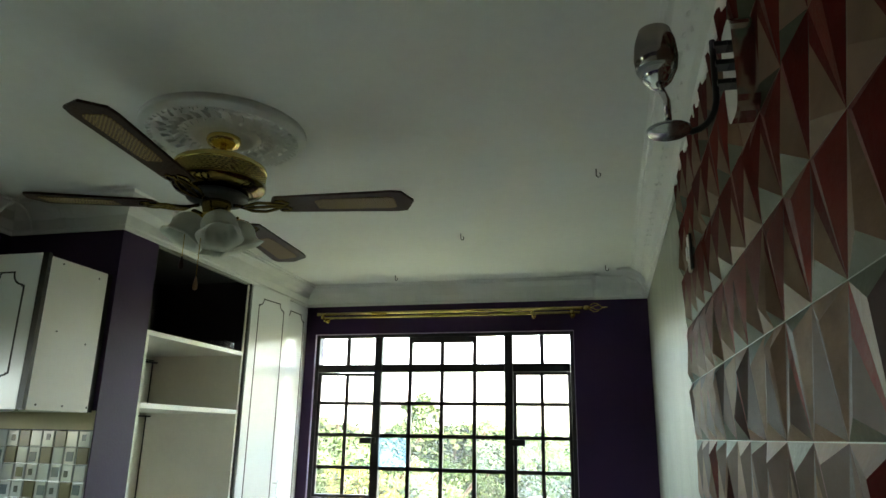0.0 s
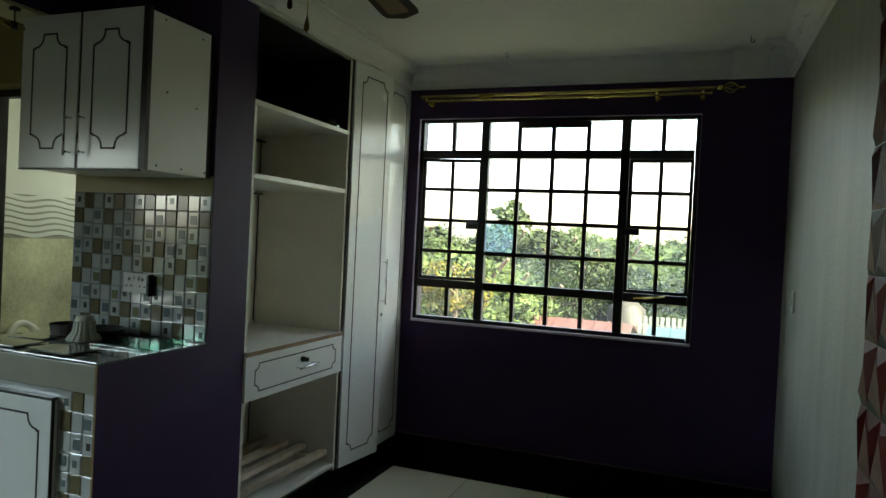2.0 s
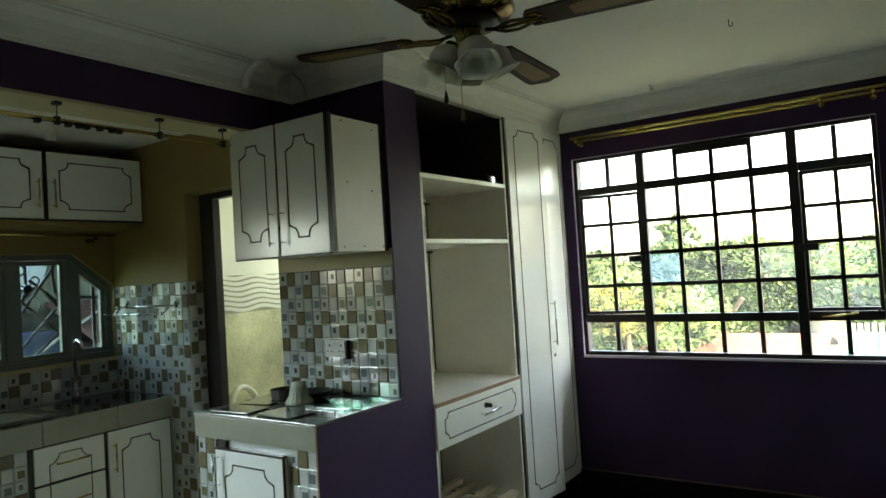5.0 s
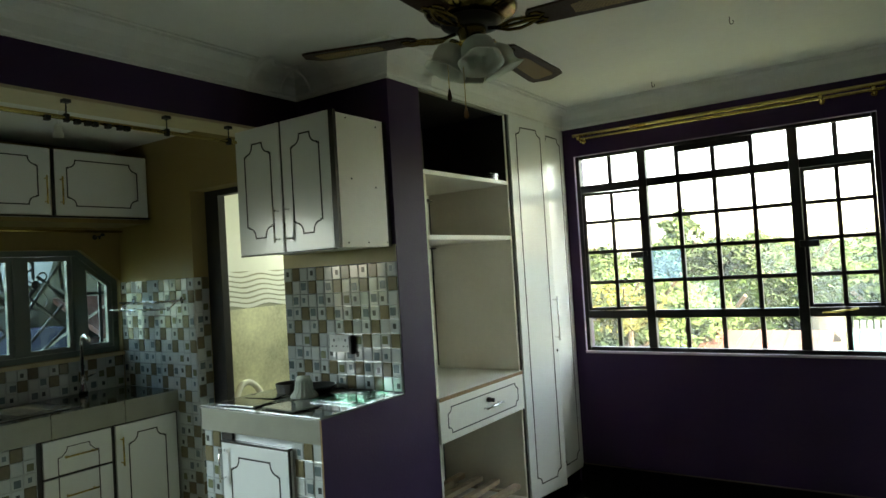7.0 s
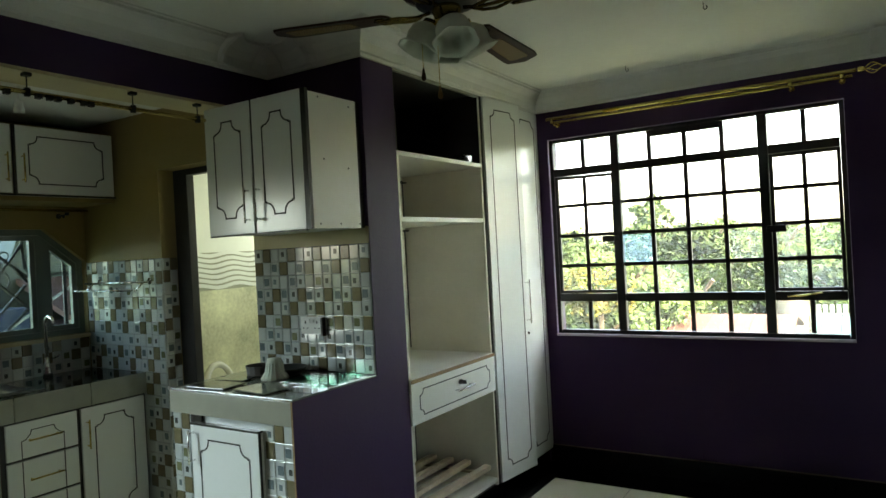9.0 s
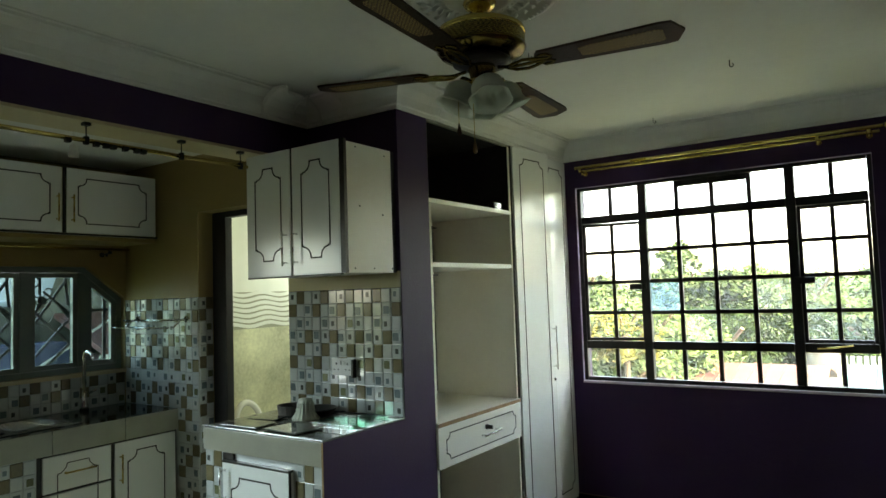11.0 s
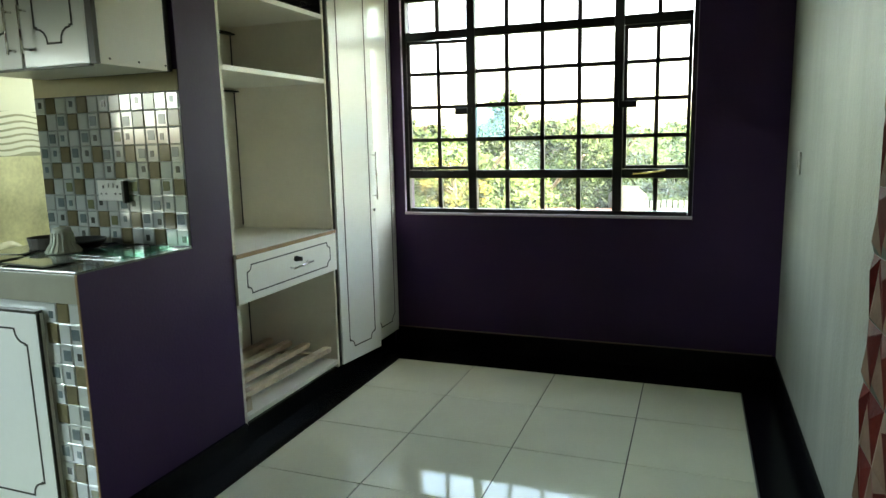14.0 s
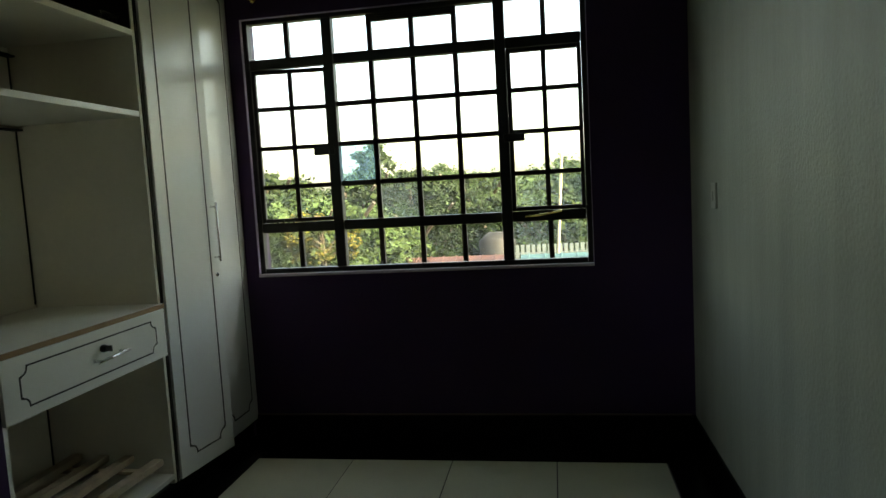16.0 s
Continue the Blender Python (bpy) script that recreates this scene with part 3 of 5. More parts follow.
def casement(x0, x1, hinge_left, swing, name="casement"):
    """A side-hung sash of eight panes, at its opening angle."""
    z0, z1 = ROWSZ[1] + 0.028, ROWSZ[5] - 0.028
    y0 = YB - 0.005
    bm = bmesh.new()
    w = 0.02
    box(x0, x0 + w, y0, y0 + 0.028, z0, z1, bm, 0.003)
    box(x1 - w, x1, y0, y0 + 0.028, z0, z1, bm, 0.003)
    box(x0 + w, x1 - w, y0, y0 + 0.027, z0, z0 + w, bm, 0.003)
    box(x0 + w, x1 - w, y0, y0 + 0.027, z1 - w, z1, bm, 0.003)
    xm = (x0 + x1) / 2
    box(xm - 0.0115, xm + 0.0115, y0 + 0.004, y0 + 0.02, z0 + w, z1 - w, bm)
    for z in ROWSZ[2:5]:
        box(x0 + w, x1 - w, y0 + 0.005, y0 + 0.019, z - 0.0115, z + 0.0115, bm)
    hx = x0 if hinge_left else x1
    turn = Matrix.Translation((hx, y0, 0)) @ Matrix.Rotation(radians(swing), 4, "Z") @ Matrix.Translation((-hx, -y0, 0))
    bmesh.ops.transform(bm, matrix=turn, verts=bm.verts)
    sash = part(name, bm, IRON, window)
    zz = [z0 + w] + ROWSZ[2:5] + [z1 - w]
    for k in range(4):
        for a, b in ((x0 + w, xm - 0.006), (xm + 0.006, x1 - w)):
            g = box(a, b, y0 + 0.010, y0 + 0.013, zz[k] + 0.006, zz[k + 1] - 0.006)
            bmesh.ops.transform(g, matrix=turn, verts=g.verts)
            part("pane", g, GLASS_DIRTY if x1 > -0.3 and k < 3 else GLASS, sash, shadow=False)
    return sash


casement(WX0 + 0.03, COLS[2] - 0.028, True, 7.0)
casement(COLS[6] + 0.028, WX1 - 0.03, False, -1.0)
for i in range(8):
    for j in range(6):
        if 1 <= j <= 4 and (i < 2 or i > 5):
            continue
        top = 2.188 if j == 5 and i in (3, 4) else ROWSZ[j + 1] - (0.02 if j in (0, 4) else 0.007)
        g = box(COLS[i] + 0.009, COLS[i + 1] - 0.009, YB + 0.003, YB + 0.006, ROWSZ[j] + (0.02 if j in (1, 5) else 0.007), top)
        m, lab = (GLASS_BLUE, "bluish rippled replacement pane") if (i, j) == (2, 2) else (GLASS_DIRTY, "") if (i, j) in ((5, 2), (3, 1), (6, 0), (7, 0)) else (GLASS, "")
        part("pane", g, m, window, lab, shadow=False)
for x, z, s in ((-1.292, 1.545, -1), (-0.378, 1.55, 1)):
    h = part("latch", box(x - 0.014, x + 0.014, YB - 0.03, YB - 0.017, z - 0.02, z + 0.02, bevel=0.003), IRON, window, "black metal window latch")
    part("lever", box(x - 0.01, x + s * 0.092, YB - 0.046, YB - 0.031, z - 0.021, z + 0.019, bevel=0.004), IRON, h)
bm = tube([(-0.30, YB - 0.02, 1.150), (-0.22, YB - 0.05, 1.158), (-0.12, YB - 0.045, 1.172)], 0.006)
part("stay_bar", bm, BRASS, window, "brass coloured window stay")
bm = bmesh.new()
for x, n in ((-1.66, 5), (-0.06, 4)):
    for k in range(n):
        box(x + 0.03 * k, x + 0.03 * k + 0.014, YB - 0.022, YB - 0.016, 1.174, 1.18 + 0.008 * (k % 3), bm, 0.002)
part("stay_pegs", bm, IRON, window, "lumpy black pegs on the transom")


# ---- curtain rods ----
def curtain_rod(x0, x1, y, z, finial_ends, axis="x", at=0.0, r=0.011, double=True, holders=(), mats=(BRASS, IRON), label="", wall=1):
    """Twin rods on brackets; axis x runs along the window, y along the beam."""
    def place(u, off, h):
        return (u, y - off, h) if axis == "x" else (at + off * wall, u, h)
    t = thing("curtain_rod", place((x0 + x1) / 2, 0, z), label, "curtain rod", "curtain rods")
    part("rod", tube([place(x0, 0.10, z), place(x1, 0.10, z)], r, 12), mats[0], t, smooth=True)
    if double:
        part("rod", tube([place(x0 + 0.02, 0.070, z - 0.022), place(x1 - 0.02, 0.070, z - 0.022)], r * 0.85, 10), mats[0], t, smooth=True)
    for u in holders:
        if axis == "y" and z > 2.1:
            p = place(u, 0.10, z)
            bm = box(p[0] - 0.009, p[0] + 0.009, u - 0.009, u + 0.009, z - 0.016, z + 0.016, bevel=0.002)
            tube([(p[0], u, z + 0.015), (p[0], u, 2.2615)], 0.0025, 6, bm)
            box(p[0] - 0.014, p[0] + 0.014, u - 0.014, u + 0.014, 2.248, 2.2612, bm, 0.002)
            part("bracket", bm, mats[1], t)
            continue
        bm = tube([place(u, 0.002, z - 0.03), place(u, 0.10, z - 0.025)], 0.005)
        tube([place(u, 0.10, z - 0.03), place(u, 0.10, z - 0.012)], 0.012, bm=bm)
        tube([place(u, 0.001, z - 0.03), place(u, 0.006, z - 0.03)], 0.016, 12, bm=bm)
        tube([place(u, 0.06, z - 0.045), place(u, 0.06, z - 0.03)], 0.007, bm=bm)
        part("bracket", bm, mats[1], t, smooth=False)
    for u, s in finial_ends:
        f = part("finial", tube([place(u, 0.10, z), place(u + 0.03 * s, 0.10, z)], r * 1.35, 12), mats[0], t, smooth=True)
        bm = bmesh.new()
        c = Vector(place(u + 0.03 * s, 0.10, z))
        ax = Vector(place(1, 0, 0)) - Vector(place(0, 0, 0))
        o1, o2 = Vector((0, 0, 1)), ax.cross(Vector((0, 0, 1)))
        for k in range(4):
            pts = []
            for i in range(9):
                a = math.pi * i / 8
                tw = k * math.pi / 2 + 1.2 * i / 8
                pts.append(c + ax * s * 0.085 * i / 8 + (o1 * math.cos(tw) + o2 * math.sin(tw)) * 0.03 * math.sin(a))
            tube(pts, 0.003, 6, bm)
        tube([c + ax * s * 0.08, c + ax * s * 0.115], 0.006, 8, bm)
        part("cage", bm, mats[0], f, smooth=True)
    return t


rod = curtain_rod(-1.70, 0.10, YN, 2.375, [(0.105, 1)], holders=(-1.66, -0.22, 0.03), mats=(BRASS, BRASS), label="long double brass curtain rod with a cage finial over the window")
for k in range(7):
    part("ring", lathe([(0.017, -0.0015), (0.019, 0.0), (0.017, 0.0015)], (-1.30 + 0.015 * k, YN - 0.10, 2.372), 12, axis=(1, 0.1 * (k % 3), 0)), BRASS, rod, smooth=True)
rod = curtain_rod(-1.2, 1.78, YP, 2.190, [], axis="y", at=-2.56, wall=1, r=0.009, double=False, holders=(-0.3, 0.35, 1.0, 1.42, 1.74), mats=(BRASS, IRON), label="thin brass curtain rod with black clips under the beam")
for y in (0.92, 1.03, 1.07, 1.10, 1.15, 1.20, 1.23):
    part("ring", box(-2.472, -2.448, y, y + 0.02, 2.171, 2.191, bevel=0.003), IRON, rod, "dark curtain ring")

# ---- ceiling hooks ----
for x, y in ((-1.076, 3.765), (-0.465, 2.925), (0.221, 2.182), (0.25, 3.72), (-1.15, 2.24)):
    t = thing("ceiling_hook", (x, y, ZC), "small dark metal hook screwed into the ceiling", "hook", "ceiling hooks")
    pts = [(x, y, ZC - 0.001), (x, y, ZC - 0.024)]
    pts += [(x + 0.008 * (1 - math.cos(a)), y, ZC - 0.026 - 0.009 * math.sin(a)) for a in [radians(d) for d in range(0, 250, 30)]]
    part("hook_wire", tube(pts, 0.0022, 6), IRON, t, smooth=True)

# ---- ceiling rose and fan ----
FAN = (-1.012, 1.598)
rose = thing("ceiling_rose", (FAN[0], FAN[1], ZC), "large round white plaster ceiling rose with leaf relief", "ceiling rose")
part("disc", lathe([(0.275, 0.0), (0.275, -0.012), (0.272, -0.024), (0.262, -0.022), (0.252, -0.034), (0.238, -0.034), (0.23, -0.02), (0.16, -0.014), (0.11, -0.026), (0.095, -0.034), (0.085, -0.026), (0.05, -0.028), (0.0001, -0.028)], (FAN[0], FAN[1], ZC), 56), CORNICE, rose, smooth=True)
bm = bmesh.new()
for k in range(28):
    a = 2 * math.pi * k / 28
    for r, s, turn in ((0.205, 0.022, 0.35), (0.165, 0.026, -0.4), (0.128, 0.018, 0.3)):
        c, d = math.cos(a + turn * 0.1), math.sin(a + turn * 0.1)
        sprig(bm, (FAN[0] + c * r, FAN[1] + d * r, ZC - 0.018), (c * 0.9 - d * turn, d * 0.9 + c * turn, 0), (-d, c, -0.8), s)
part("leaf_relief", bm, CORNICE, rose, kind="stuff")
bm = bmesh.new()
for k in range(60):
    a = 2 * math.pi * k / 60
    sprig(bm, (FAN[0] + math.cos(a) * 0.243, FAN[1] + math.sin(a) * 0.243, ZC - 0.034), (math.cos(a), math.sin(a), 0), (0, 0, -1), 0.010)
part("beading", bm, CORNICE, rose, kind="stuff")

fan = thing("ceiling_fan", (FAN[0], FAN[1], 2.572), "brass ceiling fan with four dark cane-inset blades and frosted lamps", "ceiling fan")
C3 = (FAN[0], FAN[1], 0)


def fan_lathe(name, prof, mats, parent=fan, label="", n=32):
    return part(name, lathe(prof, C3, n), mats, parent, label, smooth=True)


fan_lathe("canopy", [(0.055, 2.572), (0.058, 2.560), (0.050, 2.545), (0.026, 2.532), (0.0001, 2.532)], BRASS)
fan_lathe("down_rod", [(0.012, 2.54), (0.012, 2.47)], BRASS)
motor = fan_lathe("motor", [(0.03, 2.487), (0.120, 2.482), (0.150, 2.465), (0.154, 2.452), (0.152, 2.448)], BRASS)
fan_lathe("grille_band", [(0.147, 2.449), (0.147, 2.405)], BRASS_DARK, motor, "dark pierced band")
bm = bmesh.new()
for j, z in enumerate((2.443, 2.432, 2.421, 2.410)):
    for k in range(52):
        a = 2 * math.pi * (k + 0.5 * (j % 2)) / 52
        b = a + 2 * math.pi / 104
        p = [Vector((FAN[0] + 0.150 * math.cos(q), FAN[1] + 0.150 * math.sin(q), z + h)) for q, h in ((a, 0), (b, 0.0055), (a + (b - a) * 2, 0), (b, -0.0055))]
        for e, f in zip(p, p[1:] + p[:1]):
            tube([e, f], 0.0011, 4, bm)
part("lattice", bm, BRASS, motor, "brass lattice ring", kind="stuff")
fan_lathe("motor_bowl", [(0.154, 2.404), (0.155, 2.396), (0.142, 2.380), (0.10, 2.368), (0.0001, 2.368)], BRASS_AGED, motor, "dark aged brass bowl")
fan_lathe("flywheel", [(0.085, 2.371), (0.10, 2.362), (0.10, 2.348), (0.07, 2.342), (0.0001, 2.342)], IRON, motor)
fan_lathe("switch_housing", [(0.045, 2.341), (0.048, 2.33), (0.042, 2.30), (0.05, 2.292), (0.048, 2.27), (0.02, 2.262), (0.0001, 2.262)], BRASS)
for a_deg, lift in ((6, 0.0), (93, -1.5), (190, 3.0), (272, 3.5)):
    turn = Matrix.Translation((FAN[0], FAN[1], 2.328)) @ Matrix.Rotation(radians(a_deg), 4, "Z") @ Matrix.Rotation(radians(-lift), 4, "Y") @ Matrix.Rotation(radians(-6), 4, "X")
    bm = prism([(0.215, -0.052), (0.60, -0.07), (0.635, -0.064), (0.665, 0.0), (0.635, 0.064), (0.60, 0.07), (0.215, 0.052), (0.20, 0.03), (0.20, -0.03)], -0.004, 0.004, "z")
    bmesh.ops.transform(bm, matrix=turn, verts=bm.verts)
    blade = part("blade", bm, BLADE, fan)
    bm = prism([(0.345, -0.026), (0.375, -0.034), (0.59, -0.04), (0.605, -0.03), (0.605, 0.03), (0.59, 0.04), (0.375, 0.034), (0.345, 0.026)], -0.0062, 0.0062, "z")
    bmesh.ops.transform(bm, matrix=turn, verts=bm.verts)
    part("cane_panel", bm, CANE, blade, "tan woven cane inset")
    bm = bmesh.new()
    for s in (-1, 1):
        tube([(0.09, 0, -0.008), (0.12, s * 0.022, -0.012), (0.16, s * 0.034, -0.01), (0.20, s * 0.022, -0.008), (0.235, s * 0.004, -0.006), (0.255, s * 0.018, -0.006), (0.24, s * 0.036, -0.006), (0.215, s * 0.034, -0.006)], 0.0055, 8, bm)
    tube([(0.06, 0, 0.0), (0.12, 0, -0.010), (0.2, 0, -0.008), (0.25, 0, -0.006)], 0.006, 8, bm)
    bmesh.ops.transform(bm, matrix=turn, verts=bm.verts)
    part("blade_iron", bm, BRASS_AGED, blade, "scrolled brass blade iron", smooth=True)
for k, a_deg in enumerate((225, 315, 45, 135)):
    a = radians(a_deg)
    out = Vector((math.cos(a), math.sin(a), 0))
    c = Vector((FAN[0], FAN[1], 2.282))
    arm = part("lamp_arm", tube([c + out * 0.03, c + out * 0.055 + Vector((0, 0, 0.012)), c + out * 0.062], 0.008), BRASS, fan, smooth=True)
    d = (out * 0.42 + Vector((0, 0, -0.9))).normalized()
    part("shade", lathe([(0.018, 0.0), (0.034, 0.008), (0.052, 0.026), (0.058, 0.050), (0.055, 0.070), (0.060, 0.084), (0.073, 0.096), (0.070, 0.097), (0.057, 0.086), (0.051, 0.070), (0.054, 0.050), (0.048, 0.028)], c + out * 0.058, 48, axis=d, wave=0.13, waves=6), OPAL, arm, "frosted tulip glass shade", smooth=True)
    part("socket", lathe([(0.022, -0.012), (0.024, 0.008), (0.02, 0.014)], c + out * 0.06, 16, axis=d), BRASS, arm, smooth=True)
for x, y, z0, z1, m in ((-1.062, 1.518, 2.10, 2.27, IRON), (-0.998, 1.51, 2.03, 2.27, BRASS)):
    ch = part("pull_chain", tube([(x, y, z1), (x, y, z0 + 0.03)], 0.0013, 5), BRASS, fan)
    part("pull", lathe([(0.002, z0 + 0.035), (0.007, z0 + 0.012), (0.008, z0), (0.004, z0 - 0.006), (0.0001, z0 - 0.006)], (x, y, 0), 12), BLADE if z0 > 2.06 else WOOD_EDGE, ch, smooth=True)

fan.location.z = ZC - 0.028

# ---- wall lamp on the tiled wall ----
lamp = thing("wall_lamp", (XE - 0.012, 0.84, 2.20), "chrome wall lamp shaped like a wine glass on a curved arm", "wall lamp")
bm = prism([(0.84 + 0.05 * math.copysign(abs(math.cos(a)) ** 0.5, math.cos(a)), 2.198 + 0.088 * math.copysign(abs(math.sin(a)) ** 0.6, math.sin(a))) for a in [2 * math.pi * i / 28 for i in range(28)]], XE - 0.048, XE - 0.012, "x")
plate = part("back_plate", bm, CHROME, lamp, smooth=False)
for z in (2.175, 2.212, 2.248):
    part("clip", box(XE - 0.070, XE - 0.048, 0.826, 0.854, z - 0.0045, z + 0.0045, bevel=0.001), BLACK_PLASTIC, plate)
LX, LT, LY = 0.342, 0.330, 0.80
pts = [(XE - 0.070, 0.84, 2.262), (XE - 0.072, 0.84, 2.16)]
for k in range(1, 8):
    a = radians(90 * k / 7)
    pts.append((XE - 0.072 - 0.062 * (1 - math.cos(a)), 0.84 - 0.03 * (1 - math.cos(a)), 2.16 - 0.08 * math.sin(a)))
pts.append((LX, LY, 2.079))
part("arm", tube(pts, 0.0055, 12), IRON, lamp, "black curved arm", smooth=True)
part("foot", lathe([(0.0001, 2.073), (0.034, 2.075), (0.036, 2.081), (0.012, 2.088), (0.006, 2.094)], (LX, LY, 0), 28), STEEL, lamp, smooth=True)
part("stem", tube([(LX, LY, 2.088), (LX, LY, 2.135), (LT, LY, 2.17)], 0.006, 14), CHROME, lamp, smooth=True)
part("cup", lathe([(0.009, 2.158), (0.024, 2.172), (0.034, 2.193), (0.033, 2.193), (0.02, 2.175), (0.0001, 2.165)], (LT, LY, 0), 28), CHROME, lamp, smooth=True)
part("bowl", lathe([(0.034, 2.193), (0.037, 2.215), (0.034, 2.245), (0.027, 2.268), (0.0255, 2.268), (0.0325, 2.245), (0.0355, 2.215), (0.0325, 2.194)], (LT, LY, 0), 28), GLASS_SMOKED, lamp, "smoky glass bowl", smooth=True)
part("candle_sleeve", lathe([(0.0001, 2.18), (0.026, 2.194), (0.027, 2.228), (0.0001, 2.229)], (LT, LY, 0), 24), OPAL, lamp, smooth=True)


# ---- switches and sockets ----
def switch_plate(at, axis, w, h, label, rockers=1, holes=False, mat=WHITE_PLASTIC):
    x, y, z = at
    t = thing("wall_switch" if not holes else "wall_socket", at, label, "switch" if not holes else "socket", "wall switches and sockets")

    def slab(u0, u1, z0, z1, d0, d1, bev=0.002):
        return box(x - d1, x - d0, y + u0, y + u1, z + z0, z + z1, bevel=bev) if axis == "x" else box(x + u0, x + u1, y - d1, y - d0, z + z0, z + z1, bevel=bev)
    part("plate", slab(-w / 2, w / 2, -h / 2, h / 2, 0, 0.009, 0.003), mat, t)
    if not holes:
        for k in range(rockers):
            part("rocker", slab(-0.012, 0.012, -0.02, 0.02, 0.0095, 0.014), mat, t)
    else:
        for s in (-1, 1):
            part("hole", slab(s * w * 0.26 - 0.004, s * w * 0.26 + 0.004, 0.010, 0.022, 0.0122, 0.0135, 0), BLACK_PLASTIC, t)
            for e in (-1, 1):
                part("hole", slab(s * w * 0.26 + e * 0.013 - 0.004, s * w * 0.26 + e * 0.013 + 0.004, -0.016, -0.010, 0.0122, 0.0135, 0), BLACK_PLASTIC, t)
            part("rocker", slab(s * 0.012 - 0.006, s * 0.012 + 0.006, 0.012, 0.03, 0.0125, 0.017), WHITE_PLASTIC, t)
    return t


switch_plate((XE, 3.60, 1.225), "x", 0.075, 0.105, "off-white wall switch plate on the white wall", mat=AGED_PLASTIC)
sw = switch_plate((XE - 0.012, 1.79, 2.125), "x", 0.04, 0.11, "narrow white and black switch high on the tiled wall")
part("side_plate", box(XE - 0.020, XE - 0.012, 1.752, 1.7695, 2.07, 2.18, bevel=0.002), BLACK_PLASTIC, sw)
switch_plate((XE - 0.012, 1.93, 0.30), "x", 0.15, 0.09, "white double socket low on the tiled wall", holes=True)
sk = switch_plate((-2.21, YP - 0.008, 1.195), "y", 0.145, 0.085, "white double wall socket with a black plug edge on the splashback", holes=True)
part("side_box", box(-2.137, -2.125, YP - 0.035, YP - 0.008, 1.145, 1.235, bevel=0.002), BLACK_PLASTIC, sk, "black strip at the socket side")


# ---- shelf unit and wardrobe ----
YC0, YC1, YD = 2.414, 3.29, 4.083
DB = 0.60
shelf = thing("shelf_unit", ((XF - DB / 2), (YC0 + YC1) / 2, 0), "built-in white open shelf unit with a drawer and slatted base", "shelf unit")
part("side_panel", box(XF - DB, XF - 0.002, YC0, YC0 + 0.018, 0.10, 2.01), INSIDE, shelf)
part("side_panel", box(XF - DB, XF - 0.002, YC1 - 0.020, YC1 - 0.002, 0.10, 2.445), INSIDE, shelf)
part("edge_strip", box(XF - 0.018, XF + 0.004, YC1 - 0.002, YC1 + 0.014, 0.10, 2.445), EDGE, shelf, "dark edge strip")
part("back_panel", box(XF - DB, XF - DB + 0.016, YC0 + 0.02, YC1 - 0.022, 0.14, 2.01), INSIDE, shelf)
bm = box(XF - DB + 0.016, XF - DB + 0.022, YC1 - 0.20, YC1 - 0.022, 1.985, 1.9895)
for z0, z1 in ((0.91, 1.66), (1.705, 1.97), (0.16, 0.64)):
    box(XF - DB + 0.0165, XF - DB + 0.021, YC1 - 0.032, YC1 - 0.026, z0, z1, bm)
    box(XF - DB + 0.0165, XF - DB + 0.05, YC1 - 0.13, YC1 - 0.026, z1, z1 + 0.008, bm)
part("batten_line", bm, GROOVE, shelf, "thin dark joint lines at the back")
part("top_shelf", box(XF - DB, XF, YC0, YC1 - 0.022, 2.012, 2.036, bevel=0.002), LAMINATE, shelf)
part("middle_shelf", box(XF - DB + 0.018, XF - 0.002, YC0 + 0.02, YC1 - 0.022, 1.682, 1.706, bevel=0.002), LAMINATE, shelf)
desk = part("desk_top", box(XF - DB + 0.018, XF + 0.012, YC0 + 0.0, YC1 - 0.004, 0.874, 0.895, bevel=0.002), LAMINATE, shelf)
part("edge_band", box(XF + 0.0125, XF + 0.016, YC0, YC1 - 0.004, 0.875, 0.894), WOOD_EDGE, desk, "brown edge band")
part("drawer_box", box(XF - 0.5, XF - 0.006, YC0 + 0.02, YC1 - 0.024, 0.69, 0.872), INSIDE, shelf)
drawer = part("drawer", box(XF - 0.004, XF + 0.012, YC0, YC1 - 0.004, 0.668, 0.872, bevel=0.002), LAMINATE, shelf)
part("groove", ribbon(notched(YC0 + 0.07, YC1 - 0.075, 0.705, 0.835, 0.026), 0.0055, XF + 0.011, XF + 0.0135, "x"), GROOVE, drawer)
bar_handle(drawer, (XF + 0.012, 2.83, 0.762), (XF + 0.012, 2.975, 0.768), (0.030, 0, 0), 0.0055)
kn = part("lock", lathe([(0.014, 0), (0.015, 0.01), (0.010, 0.022), (0.0001, 0.024)], (XF + 0.012, 2.875, 0.80), 16, axis=(1, 0, 0)), BLACK_PLASTIC, drawer, "black round lock", smooth=True)
part("key", box(XF + 0.03, XF + 0.055, 2.868, 2.876, 0.79, 0.812, bevel=0.002), BLACK_PLASTIC, kn)
part("base_panel", box(XF - DB + 0.018, XF + 0.004, YC0 + 0.02, YC1 - 0.022, 0.125, 0.145, bevel=0.002), LAMINATE, shelf)
part("plinth", box(XF - DB, XF - 0.03, YC0, YC1 - 0.004, 0.0, 0.124), INSIDE, shelf)
rack = part("slat_rack", box(XF - 0.52, XF - 0.49, YC0 + 0.03, YC1 - 0.03, 0.146, 0.20, bevel=0.003), PALE_WOOD, shelf, "pale timber rack")
part("slat_support", box(XF - 0.05, XF - 0.025, YC0 + 0.03, YC0 + 0.09, 0.146, 0.20, bevel=0.003), PALE_WOOD, rack)
